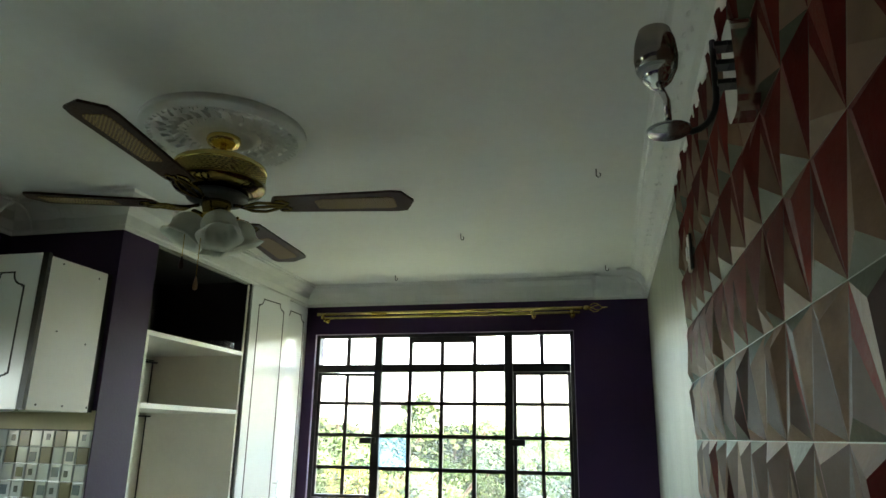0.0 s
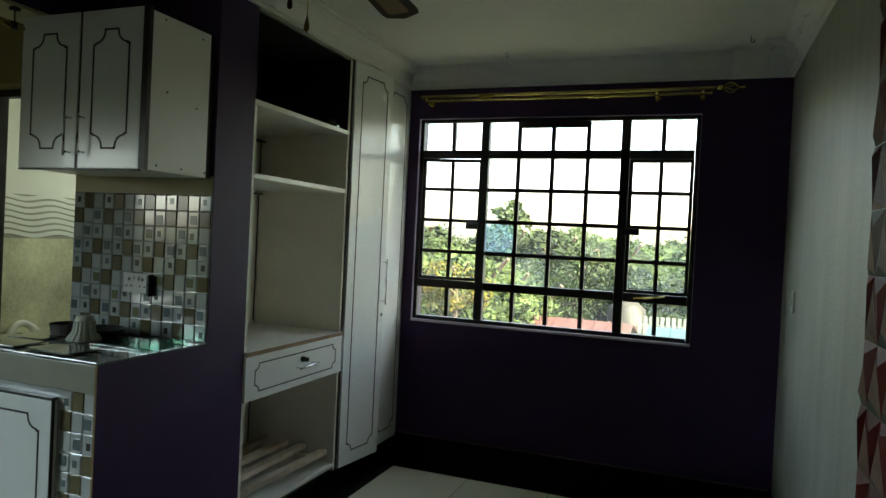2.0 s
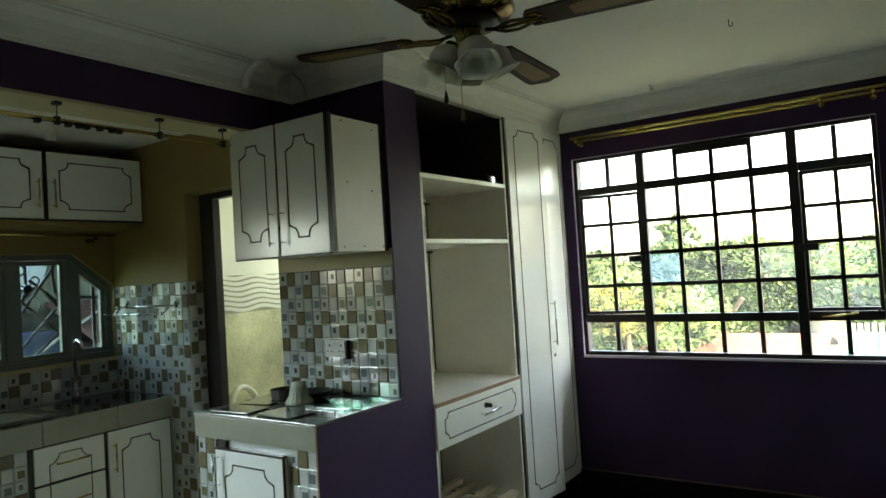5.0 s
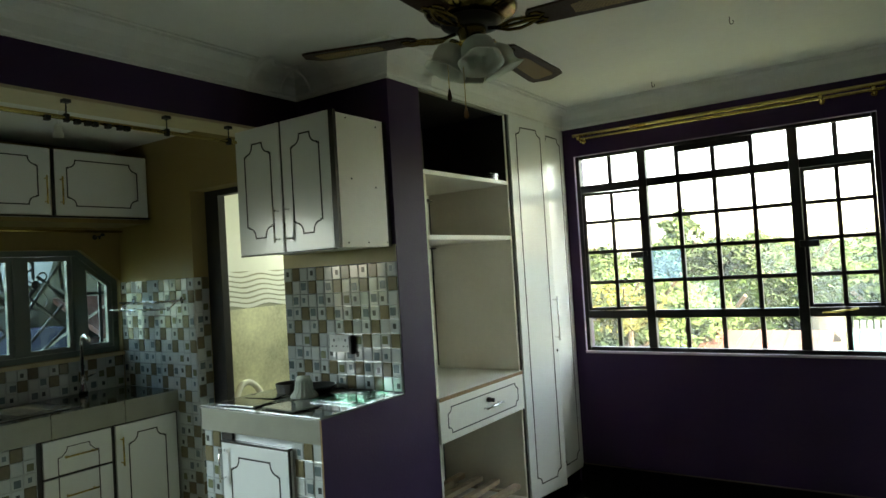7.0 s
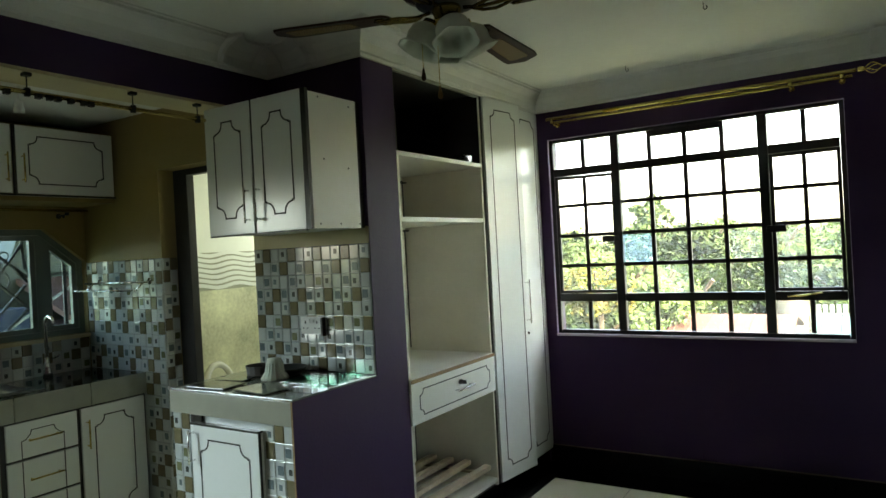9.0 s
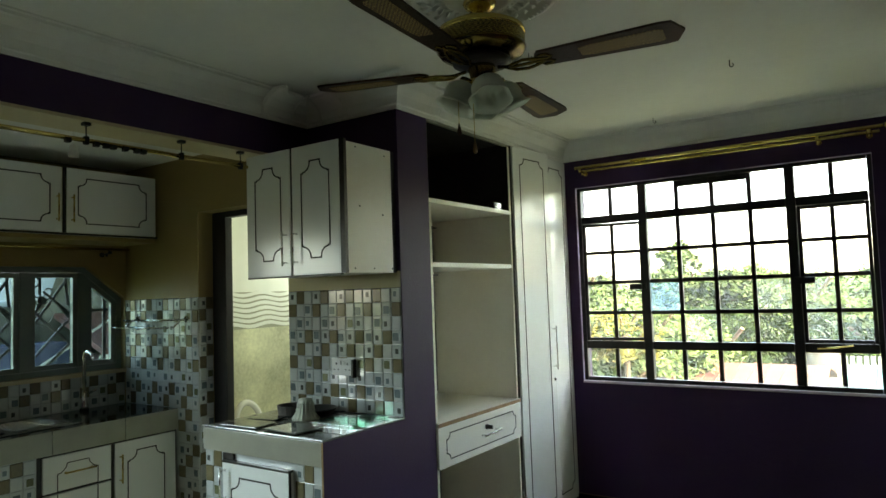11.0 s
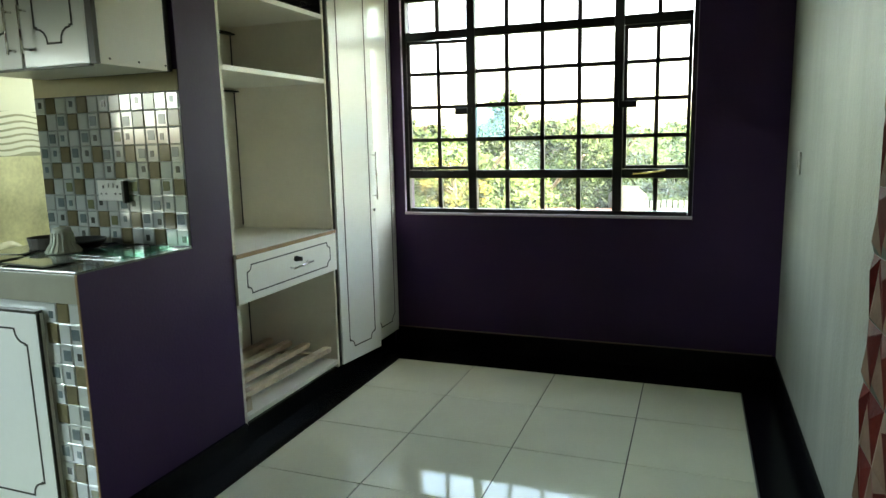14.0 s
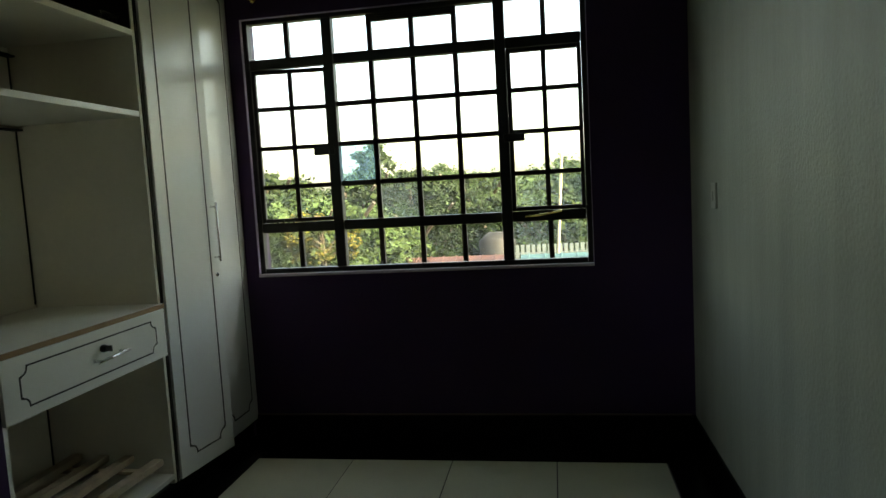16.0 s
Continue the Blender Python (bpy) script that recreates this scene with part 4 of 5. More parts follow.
for k, (off, zt) in enumerate(((0.04, 0.235), (0.165, 0.245), (0.29, 0.25), (0.41, 0.25))):
    bm = box(XF - off - 0.03, XF - off + 0.014, YC0 + 0.025, YC1 - 0.07 + 0.01 * (k % 2), zt - 0.03, zt - 0.002, bevel=0.003)
    bmesh.ops.rotate(bm, verts=bm.verts, cent=(XF - off, 2.85, zt), matrix=Matrix.Rotation(radians((-2.0, 1.0, -1.0, 1.5)[k]), 3, "Z"))
    part("slat", bm, PALE_WOOD, rack)
for k in (0, 3):
    part("dowel", box(XF - 0.50, XF - 0.02, YC0 + 0.05 + 0.22 * k, YC0 + 0.08 + 0.22 * k, 0.201, 0.2155, bevel=0.002), PALE_WOOD, rack)
# compartment above the shelves, lined in near-black
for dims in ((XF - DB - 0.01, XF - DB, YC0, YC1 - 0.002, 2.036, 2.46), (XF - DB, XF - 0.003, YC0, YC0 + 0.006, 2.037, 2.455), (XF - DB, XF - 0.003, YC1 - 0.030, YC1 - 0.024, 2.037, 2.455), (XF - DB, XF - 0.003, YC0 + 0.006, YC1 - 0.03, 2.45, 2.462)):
    part("lining_panel", box(*dims), DARK_INSIDE, shelf, "near-black lining board")
part("fascia", box(XF - 0.02, XF - 0.001, YC0, YN, 2.434, ZC - 0.001), WHITE_WALL, None, "white painted strip under the cornice", "trim", "structure")
jar = thing("glass_box", (XF - 0.08, 3.16, 2.036), "small clear plastic box standing on the top shelf", "box")
part("box_body", box(XF - 0.13, XF - 0.03, 3.12, 3.235, 2.0365, 2.085, bevel=0.006), GLASS_PLAIN, jar, shadow=False)

ward = thing("wardrobe", (XF - DB / 2, 3.69, 0), "tall built-in white wardrobe with grooved doors, one ajar", "wardrobe")
part("side_panel", box(XF - DB, XF - 0.004, YC1 + 0.014, YC1 + 0.03, 0.10, 2.445), INSIDE, ward)
part("side_panel", box(XF - DB, XF - 0.004, YD - 0.018, YD, 0.10, 2.445), INSIDE, ward)
part("back_panel", box(XF - DB, XF - DB + 0.012, YC1 + 0.03, YD - 0.018, 0.10, 2.445), INSIDE, ward)
part("top_panel", box(XF - DB, XF - 0.004, YC1 + 0.03, YD - 0.018, 2.43, 2.445), INSIDE, ward)
part("base_panel", box(XF - DB, XF - 0.004, YC1 + 0.03, YD - 0.018, 0.10, 0.116), INSIDE, ward)
part("plinth", box(XF - DB, XF - 0.03, YC1, YD, 0.0, 0.099), INSIDE, ward)


def wardrobe_door(y0, y1, ajar):
    bm = box(XF - 0.002, XF + 0.016, y0, y1, 0.105, 2.44, bevel=0.0025)
    g = ribbon(notched(y0 + 0.07, y1 - 0.062, 0.185, 2.375, 0.036), 0.0065, XF + 0.015, XF + 0.0175, "x")
    turn = Matrix.Translation((XF, y0, 0)) @ Matrix.Rotation(radians(-ajar), 4, "Z") @ Matrix.Translation((-XF, -y0, 0))
    for b in (bm, g):
        bmesh.ops.transform(b, matrix=turn, verts=b.verts)
    d = part("door", bm, LAMINATE_GLOSS, ward)
    part("groove", g, GROOVE, d)
    return d, turn


door, turn = wardrobe_door(YC1 + 0.014, YC1 + 0.404, 8.0)
hb = tube([(XF + 0.046, 3.665, 1.03), (XF + 0.046, 3.665, 1.31)], 0.005)
for z in (1.05, 1.29):
    tube([(XF + 0.016, 3.665, z), (XF + 0.046, 3.665, z)], 0.0045, bm=hb)
bmesh.ops.transform(hb, matrix=turn, verts=hb.verts)
part("handle", hb, CHROME, door, smooth=True)
kb = lathe([(0.009, 0), (0.009, 0.006), (0.0001, 0.007)], (XF + 0.016, 3.668, 0.965), 14, axis=(1, 0, 0))
bmesh.ops.transform(kb, matrix=turn, verts=kb.verts)
part("lock", kb, CHROME, door, smooth=True)
door2, _ = wardrobe_door(YC1 + 0.408, YD - 0.001, 0)


# ---- peninsula with hob ----
PY = 1.62
pen = thing("kitchen_counter", (-2.22, (PY + YP) / 2, 0), "tiled kitchen counter end with a hob top and a white door", "counter")
body = part("body", box(-2.58, XF - 0.006, PY + 0.012, YP - 0.002, 0.0, 0.858), TILE_WHITE, pen)
part("side_wall", box(XF - 0.006, XF, PY + 0.002, YP, 0.0, 0.962), PURPLE, pen, "purple painted side")
part("apron", box(-2.605, XF - 0.007, PY, YP - 0.002, 0.862, 0.962, bevel=0.003), STONE_BAND, pen, "grey-beige tile band")
part("metal_trim", box(-2.607, XF, PY - 0.003, PY + 0.004, 0.962, 0.972, bevel=0.001), STEEL, pen, "bright metal edge trim")
part("corner_trim", box(XF - 0.007, XF + 0.001, PY - 0.001, PY + 0.002, 0.0, 0.962), WOOD_EDGE, pen, "thin brown corner trim")
part("worktop", box(-2.60, XF, PY + 0.004, YP - 0.001, 0.963, 0.970, bevel=0.002), MIRROR_TILE, pen)
for k in range(3):
    part("worktop_joint", box(-2.595, XF - 0.006, PY + 0.12 + 0.16 * k, PY + 0.128 + 0.16 * k, 0.9702, 0.9712), GROUT, pen)
for k in range(3):
    part("worktop_joint", box(-2.44 + 0.19 * k, -2.434 + 0.19 * k, PY + 0.01, YP - 0.01, 0.9713, 0.9722), GROUT, pen)
fr = part("door_frame", box(-2.462, -2.446, PY - 0.002, PY + 0.011, 0.08, 0.86, bevel=0.001), EDGE, pen)
box_door = part("door", box(-2.445, -2.018, PY - 0.016, PY + 0.0115, 0.085, 0.822, bevel=0.002), LAMINATE_GLOSS, pen)
part("edge_band", box(-2.0175, -2.013, PY - 0.017, PY - 0.006, 0.085, 0.826), EDGE, box_door)
part("edge_band", box(-2.446, -2.018, PY - 0.018, PY + 0.01, 0.823, 0.832), EDGE, box_door)
part("groove", ribbon(notched(-2.385, -2.075, 0.15, 0.765, 0.045), 0.0065, PY - 0.0175, PY - 0.0155, "y"), GROOVE, box_door)
bar_handle(box_door, (-2.425, PY - 0.016, 0.67), (-2.425, PY - 0.016, 0.79), (0, -0.03, 0), 0.005)
# Solid piece whose dark colour gives the shade of a gap.
part("notch", box(-2.455, -2.39, PY - 0.001, PY + 0.011, 0.835, 0.86), EDGE, pen, "dark block standing for the small gap above the door")
# things on the hob top
tray = thing("serving_tray", (-2.30, 1.96, 0.972), "dark patterned oval tray lying behind the cup", "tray")
part("tray_dish", lathe([(0.0001, 0.973), (0.07, 0.974), (0.098, 0.998), (0.102, 1.008), (0.097, 1.006), (0.068, 0.982), (0.0001, 0.98)], (-2.28, 2.03, 0), 28), BLACK_PLASTIC, tray, smooth=True)
tin = thing("small_basket", (-2.42, 1.98, 0.972), "small dark and grey woven basket", "basket")
part("basket_wall", lathe([(0.0001, 0.973), (0.065, 0.973), (0.072, 1.018), (0.068, 1.018), (0.06, 0.985), (0.0001, 0.982)], (-2.42, 2.0, 0), 16), material("woven dark grey", (0.09, 0.08, 0.075), 0.6, vary=0.9, scale=9), tin)
cup = thing("ribbed_jug", (-2.25, 1.93, 0.972), "upturned white ribbed glass lampshade on the counter", "lampshade")
part("shade_body", lathe([(0.064, 0.973), (0.056, 0.985), (0.041, 1.01), (0.036, 1.05), (0.032, 1.068), (0.0001, 1.07)], (-2.25, 1.93, 0), 36, wave=0.0), OPAL, cup, smooth=True)
bm = bmesh.new()
for k in range(18):
    a = 2 * math.pi * k / 18
    tube([(-2.25 + r * math.cos(a), 1.93 + r * math.sin(a), z) for r, z in ((0.065, 0.975), (0.057, 0.987), (0.042, 1.01), (0.037, 1.05))], 0.0028, 5, bm)
part("rib", bm, OPAL, cup, smooth=True)
pan = thing("glass_sheet", (-2.0, 2.0, 0.972), "loose greenish glass sheet lying on the counter", "glass sheet")
bm = box(-2.14, -1.89, 1.86, 2.12, 0.9735, 0.9785, bevel=0.001)
part("sheet", bm, glass_material("green glass", (0.55, 0.85, 0.72), gloss=0.14), pan, shadow=False)
cable = thing("cable", (-2.1, 2.1, 0.972), "short black cable lying by the splashback", "cable")
part("wire", tube([(-2.22 + 0.03 * k, 2.11 + 0.018 * math.sin(k * 1.3), 0.977 + 0.004 * (k % 2)) for k in range(9)], 0.004), BLACK_PLASTIC, cable, smooth=True)
for k, (x, y, w, d) in enumerate(((-2.40, 1.72, 0.22, 0.14), (-2.12, 1.73, 0.22, 0.15), (-2.44, 1.86, 0.16, 0.10))):
    g = thing("loose_tile", (x, y, 0.972), "loose dark glossy tile lying on the counter", "tile", "loose tiles on the counter")
    bm = box(x - w / 2, x + w / 2, y - d / 2, y + d / 2, 0.9735, 0.979, bevel=0.001)
    bmesh.ops.rotate(bm, verts=bm.verts, cent=(x, y, 0.975), matrix=Matrix.Rotation(radians((4, -6, 10)[k]), 3, "Z"))
    part("slab", bm, (GLASS_TOP, MIRROR_TILE, GLASS_TOP)[k], g)


# ---- wall cabinets ----
def cabinet_door(parent, axis, u0, u1, z0, z1, face, handle_side, out, groove_r=0.04, margin=(0.07, 0.07), handle=0.13, hz=None, mat=None):
    """A grooved door facing -y or +x with a dark edge and a bow handle."""
    lo, hi = sorted((face, face + out * 0.016))
    d = part("door", box(u0, u1, lo, hi, z0, z1, bevel=0.002) if axis == "y" else box(lo, hi, u0, u1, z0, z1, bevel=0.002), mat or LAMINATE_GLOSS, parent)
    lo, hi = sorted((face + out * 0.0155, face + out * 0.0178))
    part("groove", ribbon(notched(u0 + margin[0], u1 - margin[0], z0 + margin[1], z1 - margin[1], groove_r), 0.0065, lo, hi, axis), GROOVE, d)
    hu = u0 + 0.028 if handle_side < 0 else u1 - 0.028
    hz = z0 + 0.06 if hz is None else hz
    f = face + out * 0.016
    if axis == "y":
        bar_handle(d, (hu, f, hz), (hu, f, hz + handle), (0, out * 0.028, 0), 0.0048)
    else:
        bar_handle(d, (f, hu, hz), (f, hu, hz + handle), (out * 0.028, 0, 0), 0.0048, mat=BRASS)
    return d


CX0, CX1, CY, CZ0, CZ1 = -2.49, -1.85, 1.80, 1.65, 2.243
cab = thing("wall_cabinet", ((CX0 + CX1) / 2, YP, CZ0), "white two-door wall cabinet with grooved doors over the hob", "wall cabinet", "kitchen wall cabinets")
part("body", box(CX0, CX1, CY + 0.02, YP - 0.035, CZ0, CZ1 - 0.01, bevel=0.002), LAMINATE, cab)
# Shade between cabinet and column, put in as a dark strip.
part("gap_shade", box(CX0, CX1 - 0.004, YP - 0.034, YP - 0.005, CZ0 + 0.002, CZ1 - 0.01), EDGE, cab, "dark strip coloured as the shaded gap behind the cabinet")
part("edge_band", box(CX1 - 0.028, CX1 + 0.001, CY + 0.001, CY + 0.0195, CZ0, CZ1), EDGE, cab, "dark door edge")
part("edge_band", box(CX0 + 0.3, CX0 + 0.318, CY + 0.004, CY + 0.0195, CZ0, CZ1), EDGE, cab)
part("edge_band", box(CX0, CX1 - 0.03, CY + 0.001, CY + 0.0195, CZ0 - 0.006, CZ0), EDGE, cab)
cabinet_door(cab, "y", CX0, CX0 + 0.302, CZ0 + 0.001, CZ1, CY + 0.016, 1, -1, 0.045, (0.062, 0.075))
cabinet_door(cab, "y", CX0 + 0.316, CX1 - 0.026, CZ0 + 0.001, CZ1, CY + 0.016, -1, -1, 0.045, (0.062, 0.075))
for y, z in ((1.86, 1.67), (1.99, 1.67), (2.12, 1.67), (1.9, 1.95), (2.06, 1.92), (1.88, 2.215), (2.08, 2.2)):
    part("screw", lathe([(0.004, 0), (0.004, 0.002), (0.0001, 0.0025)], (CX1 + 0.0005, y, z), 8, axis=(1, 0, 0)), EDGE, cab)

KX = -3.80
for k, (y0, y1) in enumerate(((1.58, 2.155), (1.0, 1.572), (0.42, 0.992))):
    c = thing("wall_cabinet", ((KX + XW) / 2, (y0 + y1) / 2, 1.965), "white single-door kitchen wall cabinet with grooved front", "wall cabinet", "kitchen wall cabinets")
    part("body", box(XW + 0.002, KX - 0.018, y0, y1, 1.965, 2.345, bevel=0.002), LAMINATE, c)
    part("edge_band", box(KX - 0.0178, KX - 0.001, y0 - 0.003, y1 + 0.003, 1.955, 1.9645), EDGE, c)
    part("edge_band", box(KX - 0.0178, KX - 0.001, y0 - 0.004, y0 + 0.008, 1.965, 2.345), EDGE, c)
    cabinet_door(c, "x", y0 + 0.01, y1 - 0.01, 1.967, 2.343, KX - 0.016, -1 if k % 2 == 0 else 1, 1, 0.04, (0.065, 0.055), 0.13, 2.04)
part("underside_rail", box(XW + 0.003, KX - 0.03, 0.42, 2.155, 1.93, 1.9545), YELLOW, None, "yellow painted rail under the wall cabinets", "trim", "structure")

# ---- kitchen base units ----
BX, BZ = -3.60, 0.893
wt = thing("worktop", ((BX + XW) / 2, 0.98, BZ - 0.12), "long dark granite kitchen worktop with a beige tiled edge", "worktop")
part("slab", box(XW + 0.002, BX, 0.3, YP - 0.003, BZ - 0.02, BZ, bevel=0.002), GLASS_TOP, wt)
for y0, y1 in ((1.822, YP - 0.003), (1.42, 1.818), (1.02, 1.416), (0.62, 1.016), (0.3, 0.616)):
    part("edge_tile", box(BX - 0.012, BX + 0.003, y0, y1, BZ - 0.125, BZ - 0.001, bevel=0.002), STONE_BAND, wt)
base = thing("base_cabinet", (BX - 0.28, 1.93, 0), "white single-door base cabinet with a grooved door", "base cabinet", "kitchen base cabinets")
part("body", box(XW + 0.005, BX - 0.03, 1.755, YP - 0.02, 0.0, BZ - 0.13), LAMINATE, base)
part("edge_band", box(BX - 0.029, BX - 0.016, 1.7455, YP - 0.01, 0.1, BZ - 0.128), EDGE, base)
cabinet_door(base, "x", 1.76, YP - 0.025, 0.11, BZ - 0.135, BX - 0.016, -1, 1, 0.045, (0.075, 0.06), 0.13, 0.55)
base = thing("drawer_unit", (BX - 0.28, 1.53, 0), "white three-drawer kitchen unit with dark joints", "drawer unit")
part("body", box(XW + 0.005, BX - 0.03, 1.365, 1.725, 0.0, BZ - 0.13), LAMINATE, base)
part("edge_band", box(BX - 0.0295, BX - 0.0165, 1.350, 1.745, 0.1, BZ - 0.129), EDGE, base)
for z0, z1 in ((0.573, 0.758), (0.365, 0.56), (0.11, 0.352)):
    d = part("drawer", box(BX - 0.016, BX, 1.374, 1.735, z0, z1, bevel=0.002), LAMINATE_GLOSS, base)
    bar_handle(d, (BX, 1.485, (z0 + z1) / 2), (BX, 1.625, (z0 + z1) / 2), (0.028, 0, 0), 0.0048, mat=BRASS)
    bm = bmesh.new()
    lo, hi = 0.16, 0.713
    a, b = max(z0, lo), min(z1, hi)
    if z1 > hi:
        bm = ribbon([(y + 0.026, z) for y, z in ((1.42, a), (1.42, b - 0.05), (1.44, b - 0.045), (1.465, b - 0.02), (1.47, b), (1.585, b), (1.59, b - 0.02), (1.615, b - 0.045), (1.635, b - 0.05), (1.635, a))], 0.0045, BX - 0.0005, BX + 0.0018, "x")
    else:
        part("groove", box(BX - 0.0005, BX + 0.0018, 1.444, 1.449, a, b), GROOVE, d)
        bm = box(BX - 0.0005, BX + 0.0018, 1.658, 1.663, a, b)
    part("groove", bm, GROOVE, d)
base = thing("base_cabinet", (BX - 0.28, 0.9, 0), "tiled lower front of the kitchen worktop", "base cabinet", "kitchen base cabinets")
part("body", box(XW + 0.005, BX - 0.012, 0.31, 1.345, 0.0, BZ - 0.127), TILE_WHITE, base)
sink = thing("sink", (-3.88, 1.25, BZ), "stainless steel kitchen sink with a ribbed drainer", "sink")
part("rim", box(-4.12, -3.68, 0.85, 1.62, BZ + 0.0005, BZ + 0.006, bevel=0.002), STEEL, sink)
# No hollow here: a flat black slab carries the bowl's shade.
part("bowl", box(-4.06, -3.74, 0.92, 1.25, BZ - 0.0, BZ + 0.012, bevel=0.004), IRON, sink, "black slab coloured as the bowl's shaded hollow")
for k in range(7):
    part("ridge", tube([(-4.04 + 0.045 * k, 1.3, BZ + 0.008), (-4.04 + 0.045 * k, 1.58, BZ + 0.008)], 0.003), CHROME, sink, smooth=True)
tap = thing("tap", (-4.08, 1.84, BZ + 0.0), "tall curved chrome kitchen tap under the window", "tap")
part("spout", tube([(-4.09, 1.84, BZ), (-4.09, 1.84, 1.22), (-4.075, 1.84, 1.25), (-4.04, 1.84, 1.262), (-4.005, 1.84, 1.245), (-3.995, 1.84, 1.21)], 0.011, 12), CHROME, tap, smooth=True)
part("tap_body", lathe([(0.026, BZ + 0.001), (0.024, BZ + 0.03), (0.016, BZ + 0.06), (0.014, BZ + 0.12)], (-4.09, 1.84, 0), 18), CHROME, tap, smooth=True)
part("lever", tube([(-4.09, 1.87, 1.0), (-4.06, 1.90, 1.02)], 0.007), CHROME, tap, smooth=True)
rack = thing("dish_rack", (-3.86, 1.0, BZ + 0.012), "low wire dish rack beside the sink", "dish rack")
bm = bmesh.new()
for k in range(10):
    tube([(-4.0 + 0.03 * k, 0.9, BZ + 0.02), (-4.0 + 0.03 * k, 0.9, BZ + 0.07), (-4.0 + 0.03 * k, 1.12, BZ + 0.07), (-4.0 + 0.03 * k, 1.12, BZ + 0.02)], 0.002, 5, bm)
for y in (0.9, 1.12):
    tube([(-4.02, y, BZ + 0.05), (-3.7, y, BZ + 0.05)], 0.003, 6, bm)
part("wires", bm, CHROME, rack, smooth=True)
rail = thing("towel_rail", (-3.8, YP, 1.41), "double chrome towel rail on the tiled kitchen wall", "towel rail")
for y, z, x0, x1 in ((YP - 0.05, 1.435, -4.12, -3.46), (YP - 0.09, 1.39, -4.17, -3.56)):
    part("bar", tube([(x0, y, z), (x1, y, z)], 0.006, 10), CHROME, rail, smooth=True)
for x in (-4.02, -3.50):
    bm = tube([(x, YP - 0.008, 1.44), (x, YP - 0.05, 1.435), (x - 0.02, YP - 0.09, 1.39)], 0.006)
    tube([(x, YP - 0.014, 1.44), (x, YP - 0.009, 1.44)], 0.02, 14, bm)
    part("bracket", bm, CHROME, rail, smooth=True)
krod = curtain_rod(0.7, 2.13, 0, 1.90, [], axis="y", at=XW, wall=1, r=0.008, double=False, holders=(0.9, 2.0), mats=(BRASS, IRON), label="thin curtain rod over the kitchen window")
bulb = thing("bulb_holder", (-3.35, 1.40, 2.44), "white hanging lamp holder without a bulb", "lamp holder")
part("cord", tube([(-3.35, 1.40, 2.44), (-3.35, 1.40, 2.37)], 0.003), WHITE_PLASTIC, bulb)
part("socket", lathe([(0.01, 2.375), (0.019, 2.362), (0.019, 2.34), (0.025, 2.333), (0.025, 2.31), (0.0001, 2.308)], (-3.35, 1.40, 0), 18), WHITE_PLASTIC, bulb, smooth=True)

# kitchen window frame and grille
kwin = thing("window_2", (XW - 0.06, 1.43, 1.12), "grey framed cut-corner kitchen window with an iron grille", "window", kind="structure")


def inset(pts, d):
    c = Vector((sum(p[0] for p in pts) / len(pts), sum(p[1] for p in pts) / len(pts)))
    out = []
    n = len(pts)
    for i in range(n):
        p, q, r = Vector(pts[i - 1]), Vector(pts[i]), Vector(pts[(i + 1) % n])
        e1, e2 = (q - p).normalized(), (r - q).normalized()
        n1, n2 = Vector((-e1.y, e1.x)), Vector((-e2.y, e2.x))
        out.append(tuple(q + (n1 + n2) / (1 + n1.dot(n2)) * d))
    return out


def flat_ring(outer, inner, x0, x1):
    bm = bmesh.new()
    n = len(outer)
    rows = [[bm.verts.new((x, *p)) for p in row] for row, x in ((outer, x0), (outer, x1), (inner, x1), (inner, x0))]
    for i in range(n):
        for a, b in ((0, 1), (1, 2), (2, 3), (3, 0)):
            j = (i + 1) % n
            bm.faces.new((rows[a][i], rows[a][j], rows[b][j], rows[b][i]))
    return bm


part("window_frame", flat_ring(KW, inset(KW, 0.035), XW - 0.09, XW - 0.04), GREY_FRAME, kwin)
for y in (1.21, 1.555, 1.90):
    part("mullion", box(XW - 0.088, XW - 0.042, y - 0.030, y + 0.030, 1.157, 1.753), GREY_FRAME, kwin)
for outline in ([(0.992, 1.157), (1.178, 1.157), (1.178, 1.722), (0.992, 1.569)], [(1.242, 1.157), (1.523, 1.157), (1.523, 1.752), (1.242, 1.752)], [(1.587, 1.157), (1.868, 1.157), (1.868, 1.752), (1.587, 1.752)], [(1.932, 1.157), (2.118, 1.157), (2.118, 1.569), (1.932, 1.722)]):
    s = part("sash", flat_ring(outline, inset(outline, 0.028), XW - 0.08, XW - 0.05), GREY_FRAME, kwin)
    part("pane", prism(inset(outline, 0.027), XW - 0.066, XW - 0.063, "x"), GLASS_CLEAR, s, shadow=False)
bm = bmesh.new()
gx = XW - 0.13
